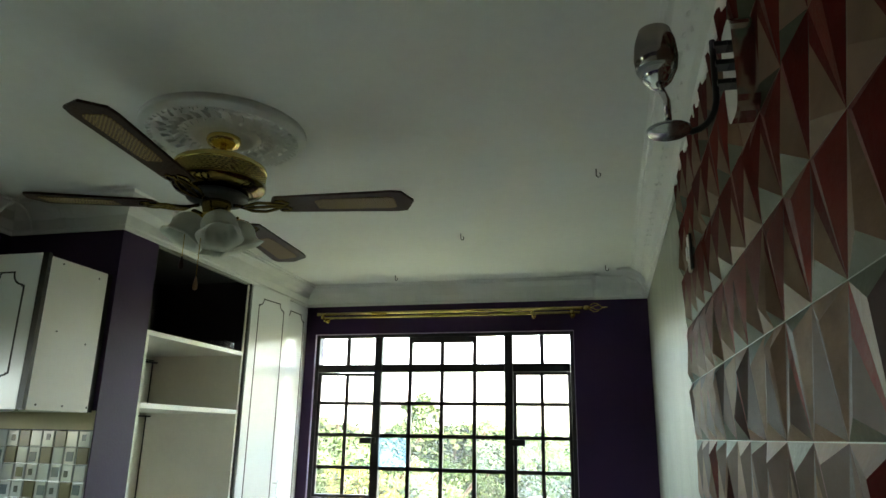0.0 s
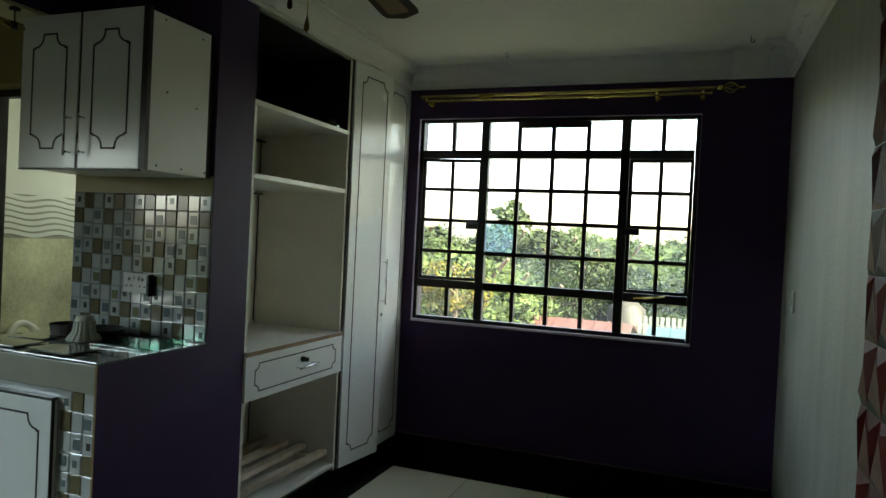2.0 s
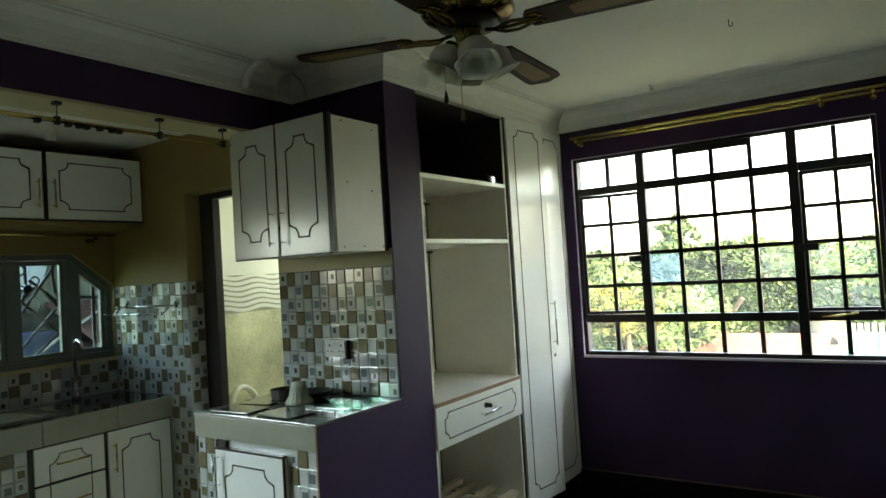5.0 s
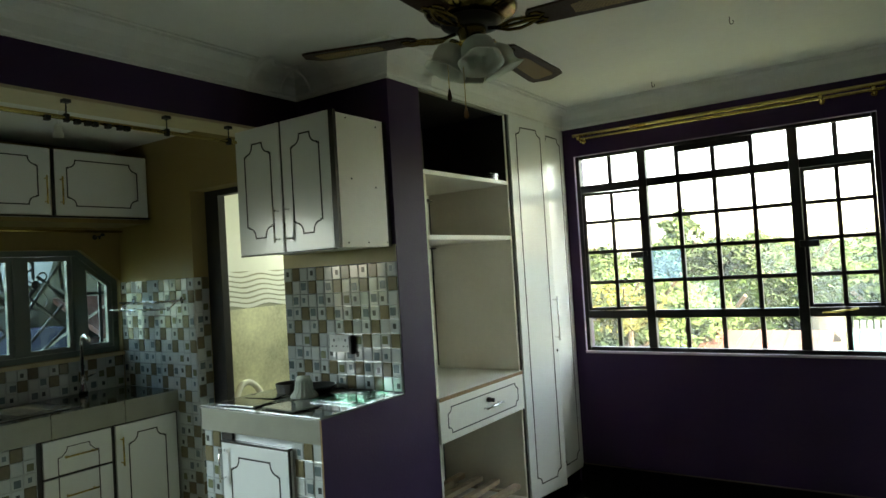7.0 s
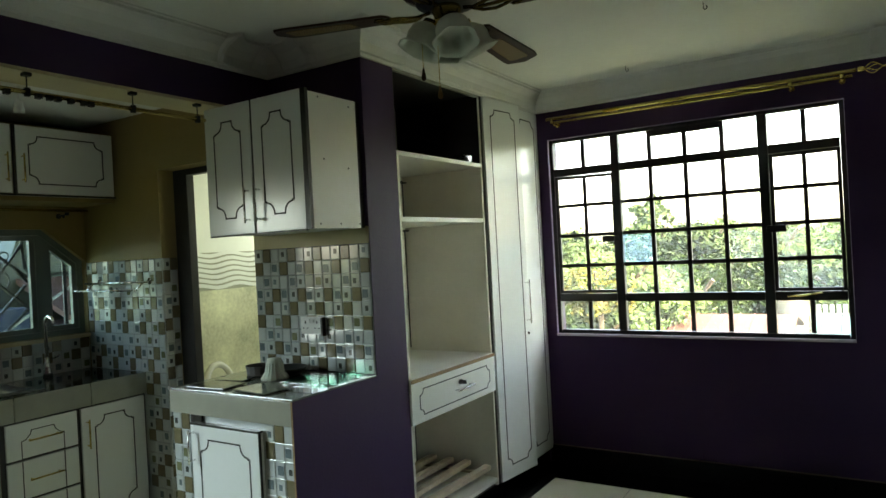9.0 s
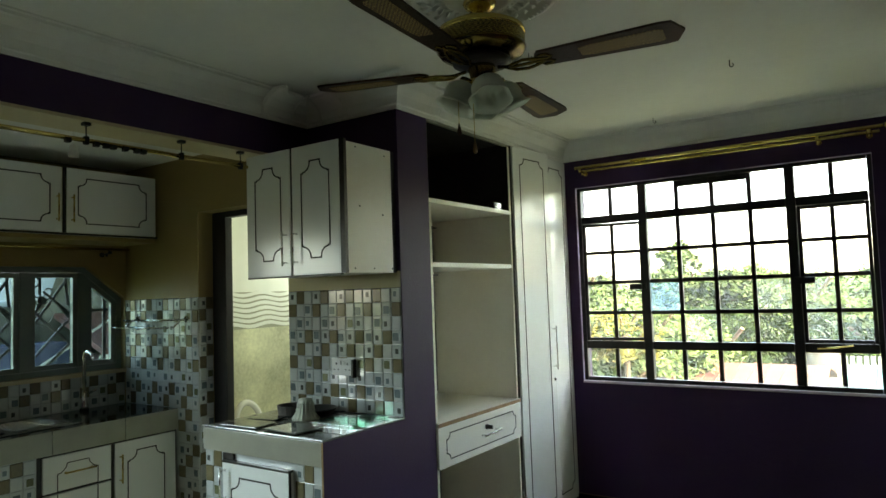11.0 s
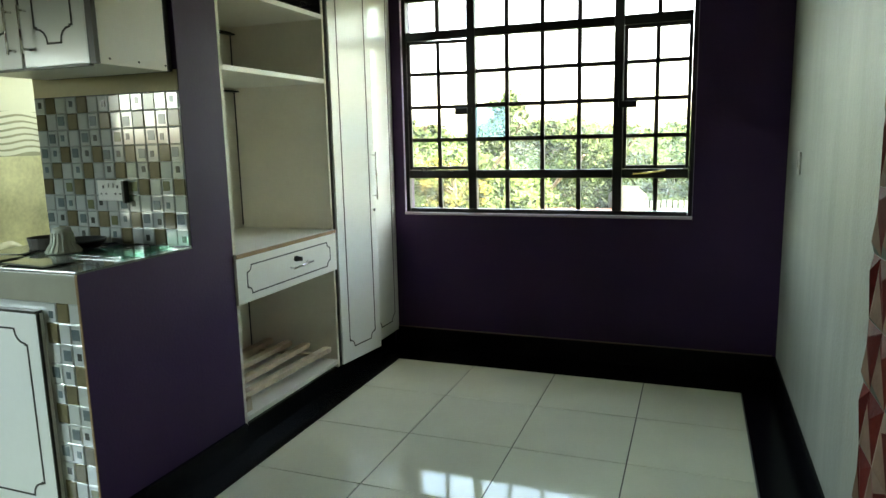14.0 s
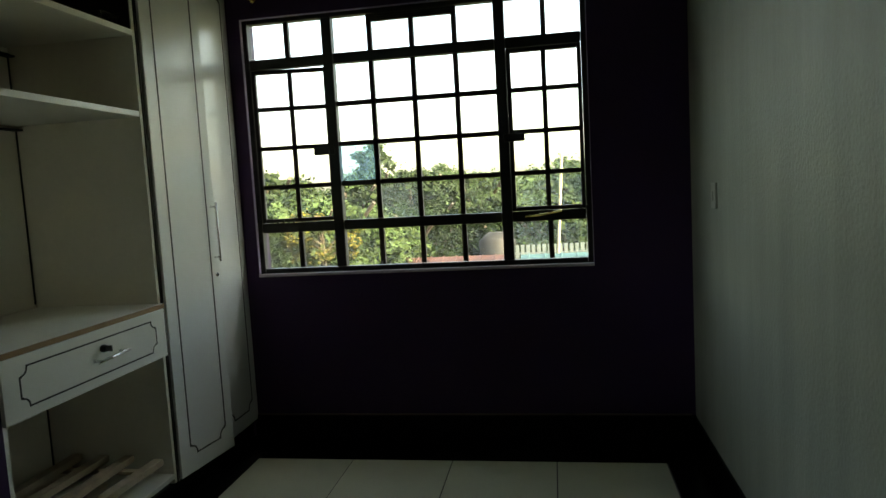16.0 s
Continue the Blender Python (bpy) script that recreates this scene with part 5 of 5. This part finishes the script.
for y0 in (1.242, 1.587):
    for (ya, za), (yb, zb) in (((0.245, 1.70), (0.02, 1.38)), ((0.02, 1.55), (0.27, 1.31)), ((0.11, 1.64), (0.27, 1.50)), ((0.02, 1.19), (0.26, 1.45)), ((0.14, 1.18), (0.27, 1.30)), ((0.02, 1.46), (0.10, 1.56)), ((0.20, 1.56), (0.27, 1.47))):
        tube([(gx, y0 + ya, za), (gx, y0 + yb, zb)], 0.0095, 6, bm)
    tube([(gx, y0 + 0.09, 1.79), (gx, y0 + 0.09, 1.62)], 0.010, 6, bm)
    tube([(gx, y0 + 0.255, 1.79), (gx, y0 + 0.248, 1.69), (gx, y0 + 0.262, 1.55)], 0.010, 6, bm)
    c = Vector((gx, y0 + 0.10, 1.585))
    lathe([(0.0001, -0.012), (0.026, -0.009), (0.026, 0.009), (0.0001, 0.012)], c, 12, bm, axis=(1, 0, 0))
    for k in range(8):
        a = math.pi * k / 4 + 0.2
        tube([c + Vector((0, 0.022 * math.cos(a), 0.022 * math.sin(a))), c + Vector((0, 0.052 * math.cos(a), 0.052 * math.sin(a)))], 0.004, 5, bm)
    for cy, cz, rad in ((0.112, 1.485, 0.058), (0.055, 1.70, 0.032), (0.145, 1.635, 0.024)):
        tube([(gx, y0 + cy + rad * math.cos(q), cz + rad * math.sin(q)) for q in [radians(d) for d in range(-150, 151, 20)]], 0.005, 6, bm)
for y in (1.02, 1.11, 1.99, 2.085):
    box(gx - 0.006, gx + 0.006, y - 0.010, y + 0.010, 1.12, 1.70, bm)
for u0, u1 in ((0.97, 1.21), (1.90, 2.15)):
    box(gx - 0.005, gx + 0.005, u0, u1, 1.503, 1.521, bm)
part("grille", bm, IRON, kwin, "black wrought iron grille with a flower")
part("window_sill", box(XW - 0.038, XW + 0.02, 0.93, 2.158, 1.095, 1.118, bevel=0.003), CREAM, kwin)

# doorway frame and wash basin
frame_d = thing("door_1", (-3.0, YP + 0.1, 0), "black painted door frame of the washroom doorway", "door frame", kind="structure")
bm = box(-3.387, -3.262, YP + 0.10, YP + 0.152, 0.0, 2.088, bevel=0.004)
part("jamb", bm, IRON, frame_d)
part("head", box(-3.261, -2.607, YP + 0.10, YP + 0.15, 2.052, 2.088, bevel=0.004), IRON, frame_d)
bowl_thing = thing("toilet", (-3.62, 2.84, 0.0), "white ceramic toilet with its seat raised against the washroom wall", "toilet")
part("bowl", lathe([(0.0001, 0.005), (0.12, 0.005), (0.13, 0.06), (0.10, 0.18), (0.13, 0.30), (0.19, 0.385), (0.195, 0.40), (0.15, 0.40), (0.10, 0.28), (0.0001, 0.22)], (-3.50, 2.84, 0), 30), CERAMIC, bowl_thing, smooth=True)
part("cistern", box(-3.845, -3.70, 2.66, 3.02, 0.40, 0.62, bevel=0.02), CERAMIC, bowl_thing)
part("seat", tube([(-3.80 + 0.16 * (1 - math.sin(a)) * 0.2, 2.84 + 0.115 * math.cos(a), 0.64 + 0.17 * math.sin(a)) for a in [radians(q) for q in range(-20, 201, 11)]], 0.022, 10), CERAMIC, bowl_thing, smooth=True)

# ---- outside ----
GZ = -4.5
ground = part("ground", box(-900, 900, -900, 900, GZ - 0.5, GZ), GROUND, None, "green grass and soil to the horizon", "ground", "structure")


def leaf_mesh(name, count, shape, size, seed, mats):
    """A crown of small leaves: clumps of leaf pairs about branch ends."""
    r = random.Random(seed)
    verts, faces, idx = [], [], []
    clumps = []
    for k in range(max(8, count // 90)):
        while True:
            p = Vector((r.uniform(-1, 1), r.uniform(-1, 1), r.uniform(-1, 1)))
            if 0.25 < p.length < 1:
                break
        clumps.append((Vector((p.x * shape[0], p.y * shape[1], p.z * shape[2] + 0.15 * abs(p.x))), r.uniform(0.14, 0.34)))
    for k in range(count):
        c, cr = clumps[r.randrange(len(clumps))]
        d = Vector((r.gauss(0, 1), r.gauss(0, 1), r.gauss(0, 0.7)))
        core = r.random() < 0.3
        p = c + d * cr * 0.36 * max(shape) * (0.5 if core else 1.0)
        a = Vector((r.uniform(-1, 1), r.uniform(-1, 1), r.uniform(-0.6, 0.6))).normalized() * size * r.uniform(0.7, 1.5) * (2.2 if core else 1.0)
        b = a.orthogonal().normalized() * size * (1.0 if core else 0.45)
        n = len(verts)
        verts += [p - a * 0.5, p + b, p + a * 0.7, p - b]
        faces.append((n, n + 1, n + 2, n + 3))
        idx.append(1 if core or r.random() < 0.3 else 0)
    me = bpy.data.meshes.new(name)
    me.from_pydata([tuple(v) for v in verts], [], faces)
    for m in mats:
        me.materials.append(m)
    me.polygons.foreach_set("material_index", idx)
    me.update()
    return me


CROWNS = [leaf_mesh("crown", 14000, (1.0, 1.0, 0.85), 0.05, 11, (LEAF, LEAF_DARK)), leaf_mesh("crown", 14000, (0.9, 0.9, 1.15), 0.048, 12, (LEAF_DARK, LEAF)), leaf_mesh("crown", 12000, (0.7, 0.7, 1.5), 0.05, 13, (LEAF, LEAF_DARK)), leaf_mesh("crown", 5000, (1.1, 1.0, 0.7), 0.06, 14, (LEAF_YELLOW, LEAF_DARK))]


def tree(x, y, top, radius, kind, label, seed):
    """Trunk, limbs and a leafy crown whose top is at the height given."""
    r = random.Random(seed)
    tall = (0.85, 1.15, 1.5, 0.7)[kind]
    t = thing("tree" if kind != 3 else "flowering_shrub", (x, y, GZ), label, "tree" if kind != 3 else "shrub", "trees behind the houses" if kind != 3 else "")
    cz = top - radius * tall
    bm = bmesh.new()
    pts = [(x, y, GZ - 0.02), (x + 0.1, y, (GZ + cz) / 2), (x, y + 0.1, cz + radius * 0.3)]
    for k in range(2):
        tube([pts[k], pts[k + 1]], 0.11 * radius * (1 - 0.3 * k), 8, bm)
    part("trunk", bm, BARK, t)
    bm = bmesh.new()
    for k in range(7):
        a = k * 0.9 + r.uniform(0, 0.5)
        z0 = cz - radius * (0.5 - 0.12 * k)
        tube([(x, y, z0), (x + math.cos(a) * radius * 0.4, y + math.sin(a) * radius * 0.4, z0 + radius * 0.25), (x + math.cos(a) * radius * 0.75, y + math.sin(a) * radius * 0.75, z0 + radius * 0.6)], 0.03 * radius, 6, bm)
    part("limb", bm, BARK, t)
    ob = new("crown", CROWNS[kind])
    ob.parent = t
    ob.location = (0, 0, cz - GZ)
    ob.scale = (radius, radius, radius)
    ob.rotation_euler = (0, 0, r.uniform(0, 6))
    tagged(ob, kind="stuff")
    return t


EY, EZ = -0.15, 1.52
for k, (dx, top, y, rad, kind) in enumerate((
        (-0.275, 0.060, 26, 1.7, 2), (-0.215, 0.012, 25, 2.0, 0), (-0.165, 0.026, 27, 1.7, 1), (-0.31, 0.002, 24, 2.0, 0), (-0.37, 0.0, 26, 2.3, 1),
        (-0.12, 0.006, 27, 2.2, 0), (-0.06, 0.012, 30, 2.4, 1), (-0.01, 0.022, 33, 2.2, 2), (0.05, 0.012, 30, 3.0, 0), (0.12, 0.02, 33, 3.2, 1), (-0.43, 0.02, 28, 2.8, 0), (-0.50, 0.015, 28, 3.0, 1),
        (-0.335, -0.025, 17, 1.7, 0), (-0.245, -0.03, 21, 2.0, 1), (-0.19, -0.03, 23.5, 1.5, 0), (-0.40, -0.02, 16, 1.6, 1), (-0.28, -0.045, 19, 1.5, 0), (-0.10, -0.03, 26, 2.0, 1), (0.0, -0.035, 24, 2.2, 0), (0.09, -0.03, 26, 2.4, 1))):
    tree(dx * (y - EY) + 0.15, y, EZ + top * (y - EY), rad, kind, ("leafy green tree with an open crown", "dense dark green tree", "tall pointed green tree above the others")[kind], 40 + k)
tree(-5.05, 14.2, EZ - 0.045 * 14.3, 0.85, 3, "bushy shrub with yellow blossom", 71)
tree(-6.3, 12.5, EZ - 0.05 * 12.6, 1.2, 0, "leafy green tree with an open crown", 72)
# far woods on the horizon
r = random.Random(5)
verts, faces = [], []
for k in range(2600):
    a = r.uniform(-0.9, 0.6)
    d = r.uniform(60, 190)
    cx, cy = d * a, d
    hgt = r.uniform(4.0, 5.6) + (d - 60) * 0.02 + 1.1 * math.sin(a * 9) + 0.8 * math.sin(a * 23)
    s = r.uniform(1.5, 3.2)
    n = len(verts)
    for i in range(6):
        q = i * math.pi / 3 + r.uniform(-0.3, 0.3)
        verts.append((cx + s * math.cos(q), cy + s * math.sin(q), GZ + hgt * r.uniform(0.3, 0.6)))
    verts.append((cx, cy, GZ + hgt + r.uniform(-0.3, 0.6)))
    verts.append((cx, cy, GZ))
    for i in range(6):
        faces += [(n + i, n + (i + 1) % 6, n + 6), (n + (i + 1) % 6, n + i, n + 7)]
me = bpy.data.meshes.new("far_woods")
me.from_pydata(verts, [], faces)
me.materials.append(FAR_GREEN)
tagged(new("far_woods", me), "hazy green woods far behind the trees", "woods", "", "stuff")


def house(x0, x1, y0, y1, eave, ridge, roof_mat, label, ridge_axis="x"):
    t = thing("house", ((x0 + x1) / 2, (y0 + y1) / 2, GZ), label, "house", "neighbouring houses")
    bm = box(x0 + 0.3, x1 - 0.3, y0 + 0.3, y1 - 0.3, GZ, eave)
    part("wall", bm, HOUSE_WALL, t)
    ym = (y0 + y1) / 2
    bm = bmesh.new()
    o = [(y0, eave), (ym, ridge), (y1, eave), (y1, eave + 0.06), (ym, ridge + 0.06), (y0, eave + 0.06)]
    prism(o, x0, x1, "x", bm)
    roof = part("roof", bm, roof_mat, t)
    bm = bmesh.new()
    n = int((x1 - x0) / 0.35)
    for k in range(n):
        x = x0 + 0.17 + k * 0.35
        for ya, yb in ((y0, ym), (y1, ym)):
            tube([(x, ya, eave + 0.07), (x, yb, ridge + 0.07)], 0.02, 5, bm)
    part("roof_rib", bm, roof_mat, roof)
    part("fascia", box(x0, x1, y0 - 0.02, y0 - 0.001, eave - 0.1, eave + 0.055), HOUSE_WALL, roof)
    for k in range(3):
        xw = x0 + (x1 - x0) * (0.2 + 0.3 * k)
        w = part("window", box(xw - 0.4, xw + 0.4, y0 + 0.27, y0 + 0.299, eave - 1.3, eave - 0.4), FENCE_WHITE, t)
        part("pane", box(xw - 0.35, xw + 0.35, y0 + 0.25, y0 + 0.2695, eave - 1.25, eave - 0.45), BLACK_PLASTIC, w)


house(-4.35, -1.45, 16.0, 21.0, -1.15, -0.62, ROOF_SALMON, "low house with a salmon pink sheet roof")
house(-6.6, -4.5, 14.8, 18.5, -0.98, -0.62, ROOF_SALMON, "small house with a pale orange roof")
house(-0.9, 1.6, 14.0, 17.0, -0.68, -0.32, ROOF_TEAL, "outbuilding with blue green roof sheets")
house(-2.2, -1.1, 12.5, 14.0, -0.78, -0.46, ROOF_RED, "lean-to with a brown red roof")
tank = thing("water_tank", (-2.0, 22.5, GZ), "tall dark grey ribbed plastic water tank on a stand", "water tank")
part("tank_body", lathe([(0.0001, -2.2), (0.6, -2.2), (0.62, -1.9), (0.6, -1.85), (0.62, -1.5), (0.6, -1.45), (0.62, -1.1), (0.6, -1.05), (0.6, -0.5), (0.3, -0.25), (0.0001, -0.22)], (-2.0, 22.5, 0), 24), TANK, tank, smooth=True)
for dx, dy in ((-0.4, -0.4), (0.4, -0.4), (-0.4, 0.4), (0.4, 0.4)):
    part("leg", box(-2.0 + dx - 0.06, -2.0 + dx + 0.06, 22.5 + dy - 0.06, 22.5 + dy + 0.06, GZ, -2.2), TANK, tank)
fence = thing("fence", (0.3, 19.5, GZ), "pale metal slatted fence beyond the roofs", "fence")
for k in range(26):
    part("slat", box(-1.4 + 0.15 * k, -1.30 + 0.15 * k, 19.5, 19.53, GZ, -0.42), FENCE_WHITE, fence)
part("rail", box(-1.4, 2.6, 19.54, 19.58, -0.7, -0.64), FENCE_WHITE, fence)
pole = thing("pole", (-0.1, 15.2, GZ), "thin leaning pale timber pole", "pole")
part("shaft", tube([(-0.35, 17.8, GZ), (0.1, 17.8, 2.0)], 0.035), PALE_WOOD, pole)
# yard beside the kitchen
t = thing("house", (-8.0, 1.8, GZ), "grey rendered house with a low dark red roof close by", "house", "neighbouring houses")
GREY_RENDER = material("grey render", (0.06, 0.075, 0.072), 0.8, vary=0.25, scale=2)
part("wall", box(-9.6, -6.9, 1.5, 2.62, GZ, 1.555), GREY_RENDER, t)
part("wall", prism([(2.62, GZ), (6.5, GZ), (6.5, 3.0), (3.4, 3.0), (2.95, 1.62), (2.62, 1.60)], -9.6, -6.9, "x"), GREY_RENDER, t)
low = part("roof", prism([(-6.0, 1.08), (-6.898, 1.42), (-6.898, 1.47), (-6.0, 1.13)], 3.0, 5.5, "y"), ROOF_RED, t)
part("fascia", box(-6.02, -5.99, 2.98, 5.5, 1.04, 1.075), FENCE_WHITE, low, "pale eave line")
part("wall", box(-6.898, -6.1, 3.0, 5.5, GZ, 1.03), ROOF_RED, t, "dark red lower wall")
part("wall", box(-6.898, -6.5, 2.3, 2.95, GZ, 1.2), material("blue paint", (0.012, 0.03, 0.09), 0.6, vary=0.2), t, "blue painted low wall")
part("pipe", tube([(-5.9, 2.1, 0.85), (-6.5, 3.4, 1.42)], 0.014), FENCE_WHITE, t)
part("pipe", tube([(-5.7, 2.3, 0.7), (-6.3, 3.5, 1.28)], 0.014), FENCE_WHITE, t)
# Unseen slab over the passage, added to darken the yard and kitchen.
part("canopy", box(-6.88, XW - 0.16, 0.6, 6.4, 2.5, 2.56), GREY_RENDER, t)
tree(-13.0, 3.9, 3.2, 1.8, 0, "leafy green tree with an open crown", 91)
tree(-12.5, 1.2, 3.2, 2.0, 1, "dense dark green tree", 92)
tree(-10.5, -4.6, 1.25, 2.1, 0, "leafy green tree with an open crown", 93)
tree(-11.5, -8.0, 1.35, 2.3, 1, "dense dark green tree", 94)

# ---- mosaic tiles on the splashback, counter and kitchen wall ----
CU, CV = 0.0595, 0.0712
PATTERN = ("sB-", "B-m", "-ms", "msB")


def mosaic(parent, axis, u0, u1, z0, z1, face, seed, h=0.0045, holes=(), shift=0):
    """Glossy relief mosaic: white pads, taupe pads and small inlaid squares, each a piece."""
    r = random.Random(seed)
    nc, nr = max(1, round((u1 - u0) / CU)), max(1, round((z1 - z0) / CV))
    cu, cv = (u1 - u0) / nc, (z1 - z0) / nr
    pads = [piece_mesh("tile", cu - 0.0005, cv - 0.0005, h * k, m, 0.004, axis) for k in (0.8, 1.0, 1.25) for m in (TILE_WHITE, SQ_BROWN)]
    mids = [piece_mesh("square", 0.034, 0.038, 0.0014, m, 0.0006, axis) for m in (SQ_BLUE, SQ_BLUE, SQ_GREEN)]
    smalls = [piece_mesh("square", 0.019, 0.025, 0.0014, m, 0.0005, axis) for m in (SQ_DARK, SQ_DARK, SQ_BLUE)]

    def at(u, z, d):
        return (u, face - d, z) if axis == "-y" else (face + d * (1 if axis == "+x" else -1), u, z)
    for i in range(nc):
        for j in range(nr):
            u, z = u0 + (i + 0.5) * cu, z1 - (j + 0.5) * cv
            if any(a < u < b and c < z < d for a, b, c, d in holes):
                continue
            what = PATTERN[(j + shift) % 4][i % 3]
            k = r.randrange(3)
            piece("tile", pads[2 * k + (what == "B")], at(u, z, 0), parent)
            top = h * (0.8, 1.0, 1.25)[k]
            du, dv = r.uniform(-0.006, 0.006), r.uniform(-0.007, 0.007)
            if what == "m":
                piece("square", r.choice(mids), at(u + du, z + dv, top), parent)
            elif what == "s":
                piece("square", r.choice(smalls), at(u + du, z + dv, top), parent)


splash = part("splashback", box(-2.60, XF - 0.003, YP - 0.0025, YP - 0.0005, 0.972, 1.58), TILE_WHITE, None, "glossy mosaic tiled splashback behind the hob", "splashback", "structure")
mosaic(splash, "-y", -2.60, XF - 0.004, 0.973, 1.58, YP - 0.0025, 1, h=0.005)
mosaic(pen, "-y", -2.60, -2.485, 0.0, 0.86, PY + 0.012, 2)
mosaic(pen, "-y", -2.006, XF - 0.008, 0.0, 0.86, PY + 0.012, 3)
kt = part("wall_tiles", box(XW, -3.39, YP - 0.0025, YP - 0.0005, 0.0, 1.57), TILE_WHITE, None, "glossy mosaic tiles on the lower kitchen wall", "wall tiles", "structure")
mosaic(kt, "-y", XW + 0.002, -3.391, BZ + 0.002, 1.57, YP - 0.0025, 4)
mosaic(kt, "-y", -3.598, -3.391, 0.0, BZ, YP - 0.0025, 5)
rv = part("wall_tiles", box(-3.3895, -3.3875, YP, YP + 0.098, 0.0, 1.57), TILE_WHITE, None, "mosaic tiles on the doorway reveal", "wall tiles", "structure")
mosaic(rv, "+x", YP, YP + 0.098, 0.0, 1.57, -3.3875, 6)
ks = part("wall_tiles", box(XW + 0.0005, XW + 0.0025, 0.6, YP - 0.01, BZ, 1.094), TILE_WHITE, None, "mosaic tiles under the kitchen window", "wall tiles", "structure")
mosaic(ks, "+x", 0.8, YP - 0.012, BZ + 0.002, 1.094, XW + 0.0025, 7)
mosaic(base, "+x", 0.62, 1.342, 0.0, BZ - 0.13, BX - 0.012, 8)

# ---- faceted tiles on the east wall ----
CW, TH = 0.1467, 0.18
TW = 4 * CW
FACETS = [RED_DARK, RED_MID, ROSE_BEIGE, BROWN_DEEP, SAGE, MUTED]


def facet_tile(seed, up, up_gap, up_foot, down, down_foot, shift):
    """A relief tile: folded triangles rising from the lower joint, folded ones hanging from the upper one."""
    r = random.Random(seed)
    bm = bmesh.new()
    even = [-TW / 2 + i * CW for i in range(5)]
    odd = [-TW / 2] + [-TW / 2 + (i + 0.5) * CW for i in range(4)] + [TW / 2]
    lo, hi = (odd, even) if shift else (even, odd)

    def tri(a, b, c, m):
        bm.faces.new([bm.verts.new(v) for v in (a, b, c)]).material_index = m
    for row, other, z0, z1, cols, foot in ((lo, hi, 0.0, TH, up, up_foot), (hi, lo, TH, 0.0, down, down_foot)):
        for u, v in zip(row, row[1:]):
            t = min(other, key=lambda h: abs(h - (u + v) / 2))
            p, q, top = Vector((-0.001, u, z0)), Vector((-0.001, v, z0)), Vector((-0.001, t, z1))
            mid = p.lerp(q, r.uniform(0.35, 0.65))
            ridge = mid.lerp(top, r.uniform(0.12, 0.26)) + Vector((-r.uniform(0.010, 0.017), 0, 0))
            tip = top
            if z0 == 0.0 and r.random() < 0.6:
                tip = mid.lerp(top, r.uniform(0.6, 0.8)) + Vector((-0.003, 0, 0))
                tri(p, tip, top, up_gap[0])
                tri(tip, q, top, up_gap[1])
            flip = r.random() < 0.2
            tri(p, ridge, tip, cols[flip])
            tri(ridge, q, tip, cols[not flip])
            tri(p, q, ridge, r.choice(foot))
    bmesh.ops.scale(bm, verts=bm.verts, vec=(1, (TW - 0.0004) / TW, (TH - 0.0008) / TH))
    for f in bm.faces:
        f.normal_update()
        if f.normal.x > 0:
            f.normal_flip()
    me = bpy.data.meshes.new("tile")
    bm.to_mesh(me)
    bm.free()
    for m in FACETS:
        me.materials.append(m)
    return me


REDS = [[facet_tile(s, (2, 2), (0, 3), (4, 4, 2), (0, 1), (2, 0, 1), k) for s in (1, 2, 3, 4, 5)] for k in (0, 1)]
BEIGES = [[facet_tile(s, (5, 3), (1, 3), (4, 2), (2, 3), (4, 2, 5), k) for s in (6, 7, 8, 9)] for k in (0, 1)]
MIXED = [[facet_tile(s, (2, 3), (5, 3), (2, 4), (5, 0), (2, 4), k) for s in (10, 11, 12)] for k in (0, 1)]
east = part("wall_tiles_east", box(XE - 0.0025, XE - 0.0005, -3.1, 2.10, 0.0, 2.485), SEAM, None, "tiles with folded red and beige triangle relief", "wall tiles", "structure")
r = random.Random(9)
for j in range(14):
    z = 1.585 + TH * (j - 9)
    for k in range(9):
        y = 2.10 - TW * (k + 0.5)
        if y < -2.8:
            break
        pick = BEIGES if j == 9 else MIXED if j == 8 else REDS
        ob = piece("tile", r.choice(pick[(j + 1) % 2]), (XE - 0.0025, y, max(z, 0.0)), east)
        if z < 0:
            ob.scale = (1, 1, (TH + z) / TH)
bm = box(XE - 0.0045, XE - 0.0026, -3.1, 2.0995, 1.7645, 1.7655)
box(XE - 0.0055, XE - 0.0026, -3.1, 2.0995, 1.5842, 1.5858, bm)
part("seam", bm, SEAM, east, "pale joint lines", kind="stuff")

# ---- floor tiles ----
TILE = piece_mesh("floor_tile", 0.4950, 0.4950, 0.006, FLOOR_TILE, 0.0008, "z")
for i in range(-5, 4):
    for j in range(-9, 8):
        xc, yc = FX0 + 0.5 * (i + 0.5), FY1 - 0.5 * (j + 9.5)
        if yc < YS or (i < 0 and yc > 2.3) or (i == -1 and yc > 1.4):
            continue
        piece("floor_tile", TILE, (xc, yc, 0.0), floor)
part("floor_tile", box(FX0 - 0.498, XF - 0.022, 1.287, 1.62, -0.006, 0.0), FLOOR_TILE, floor)
part("floor_tile", box(XF - 0.0195, FX0 - 0.002, 1.287, 1.6185, -0.006, 0.0), FLOOR_TILE, floor)
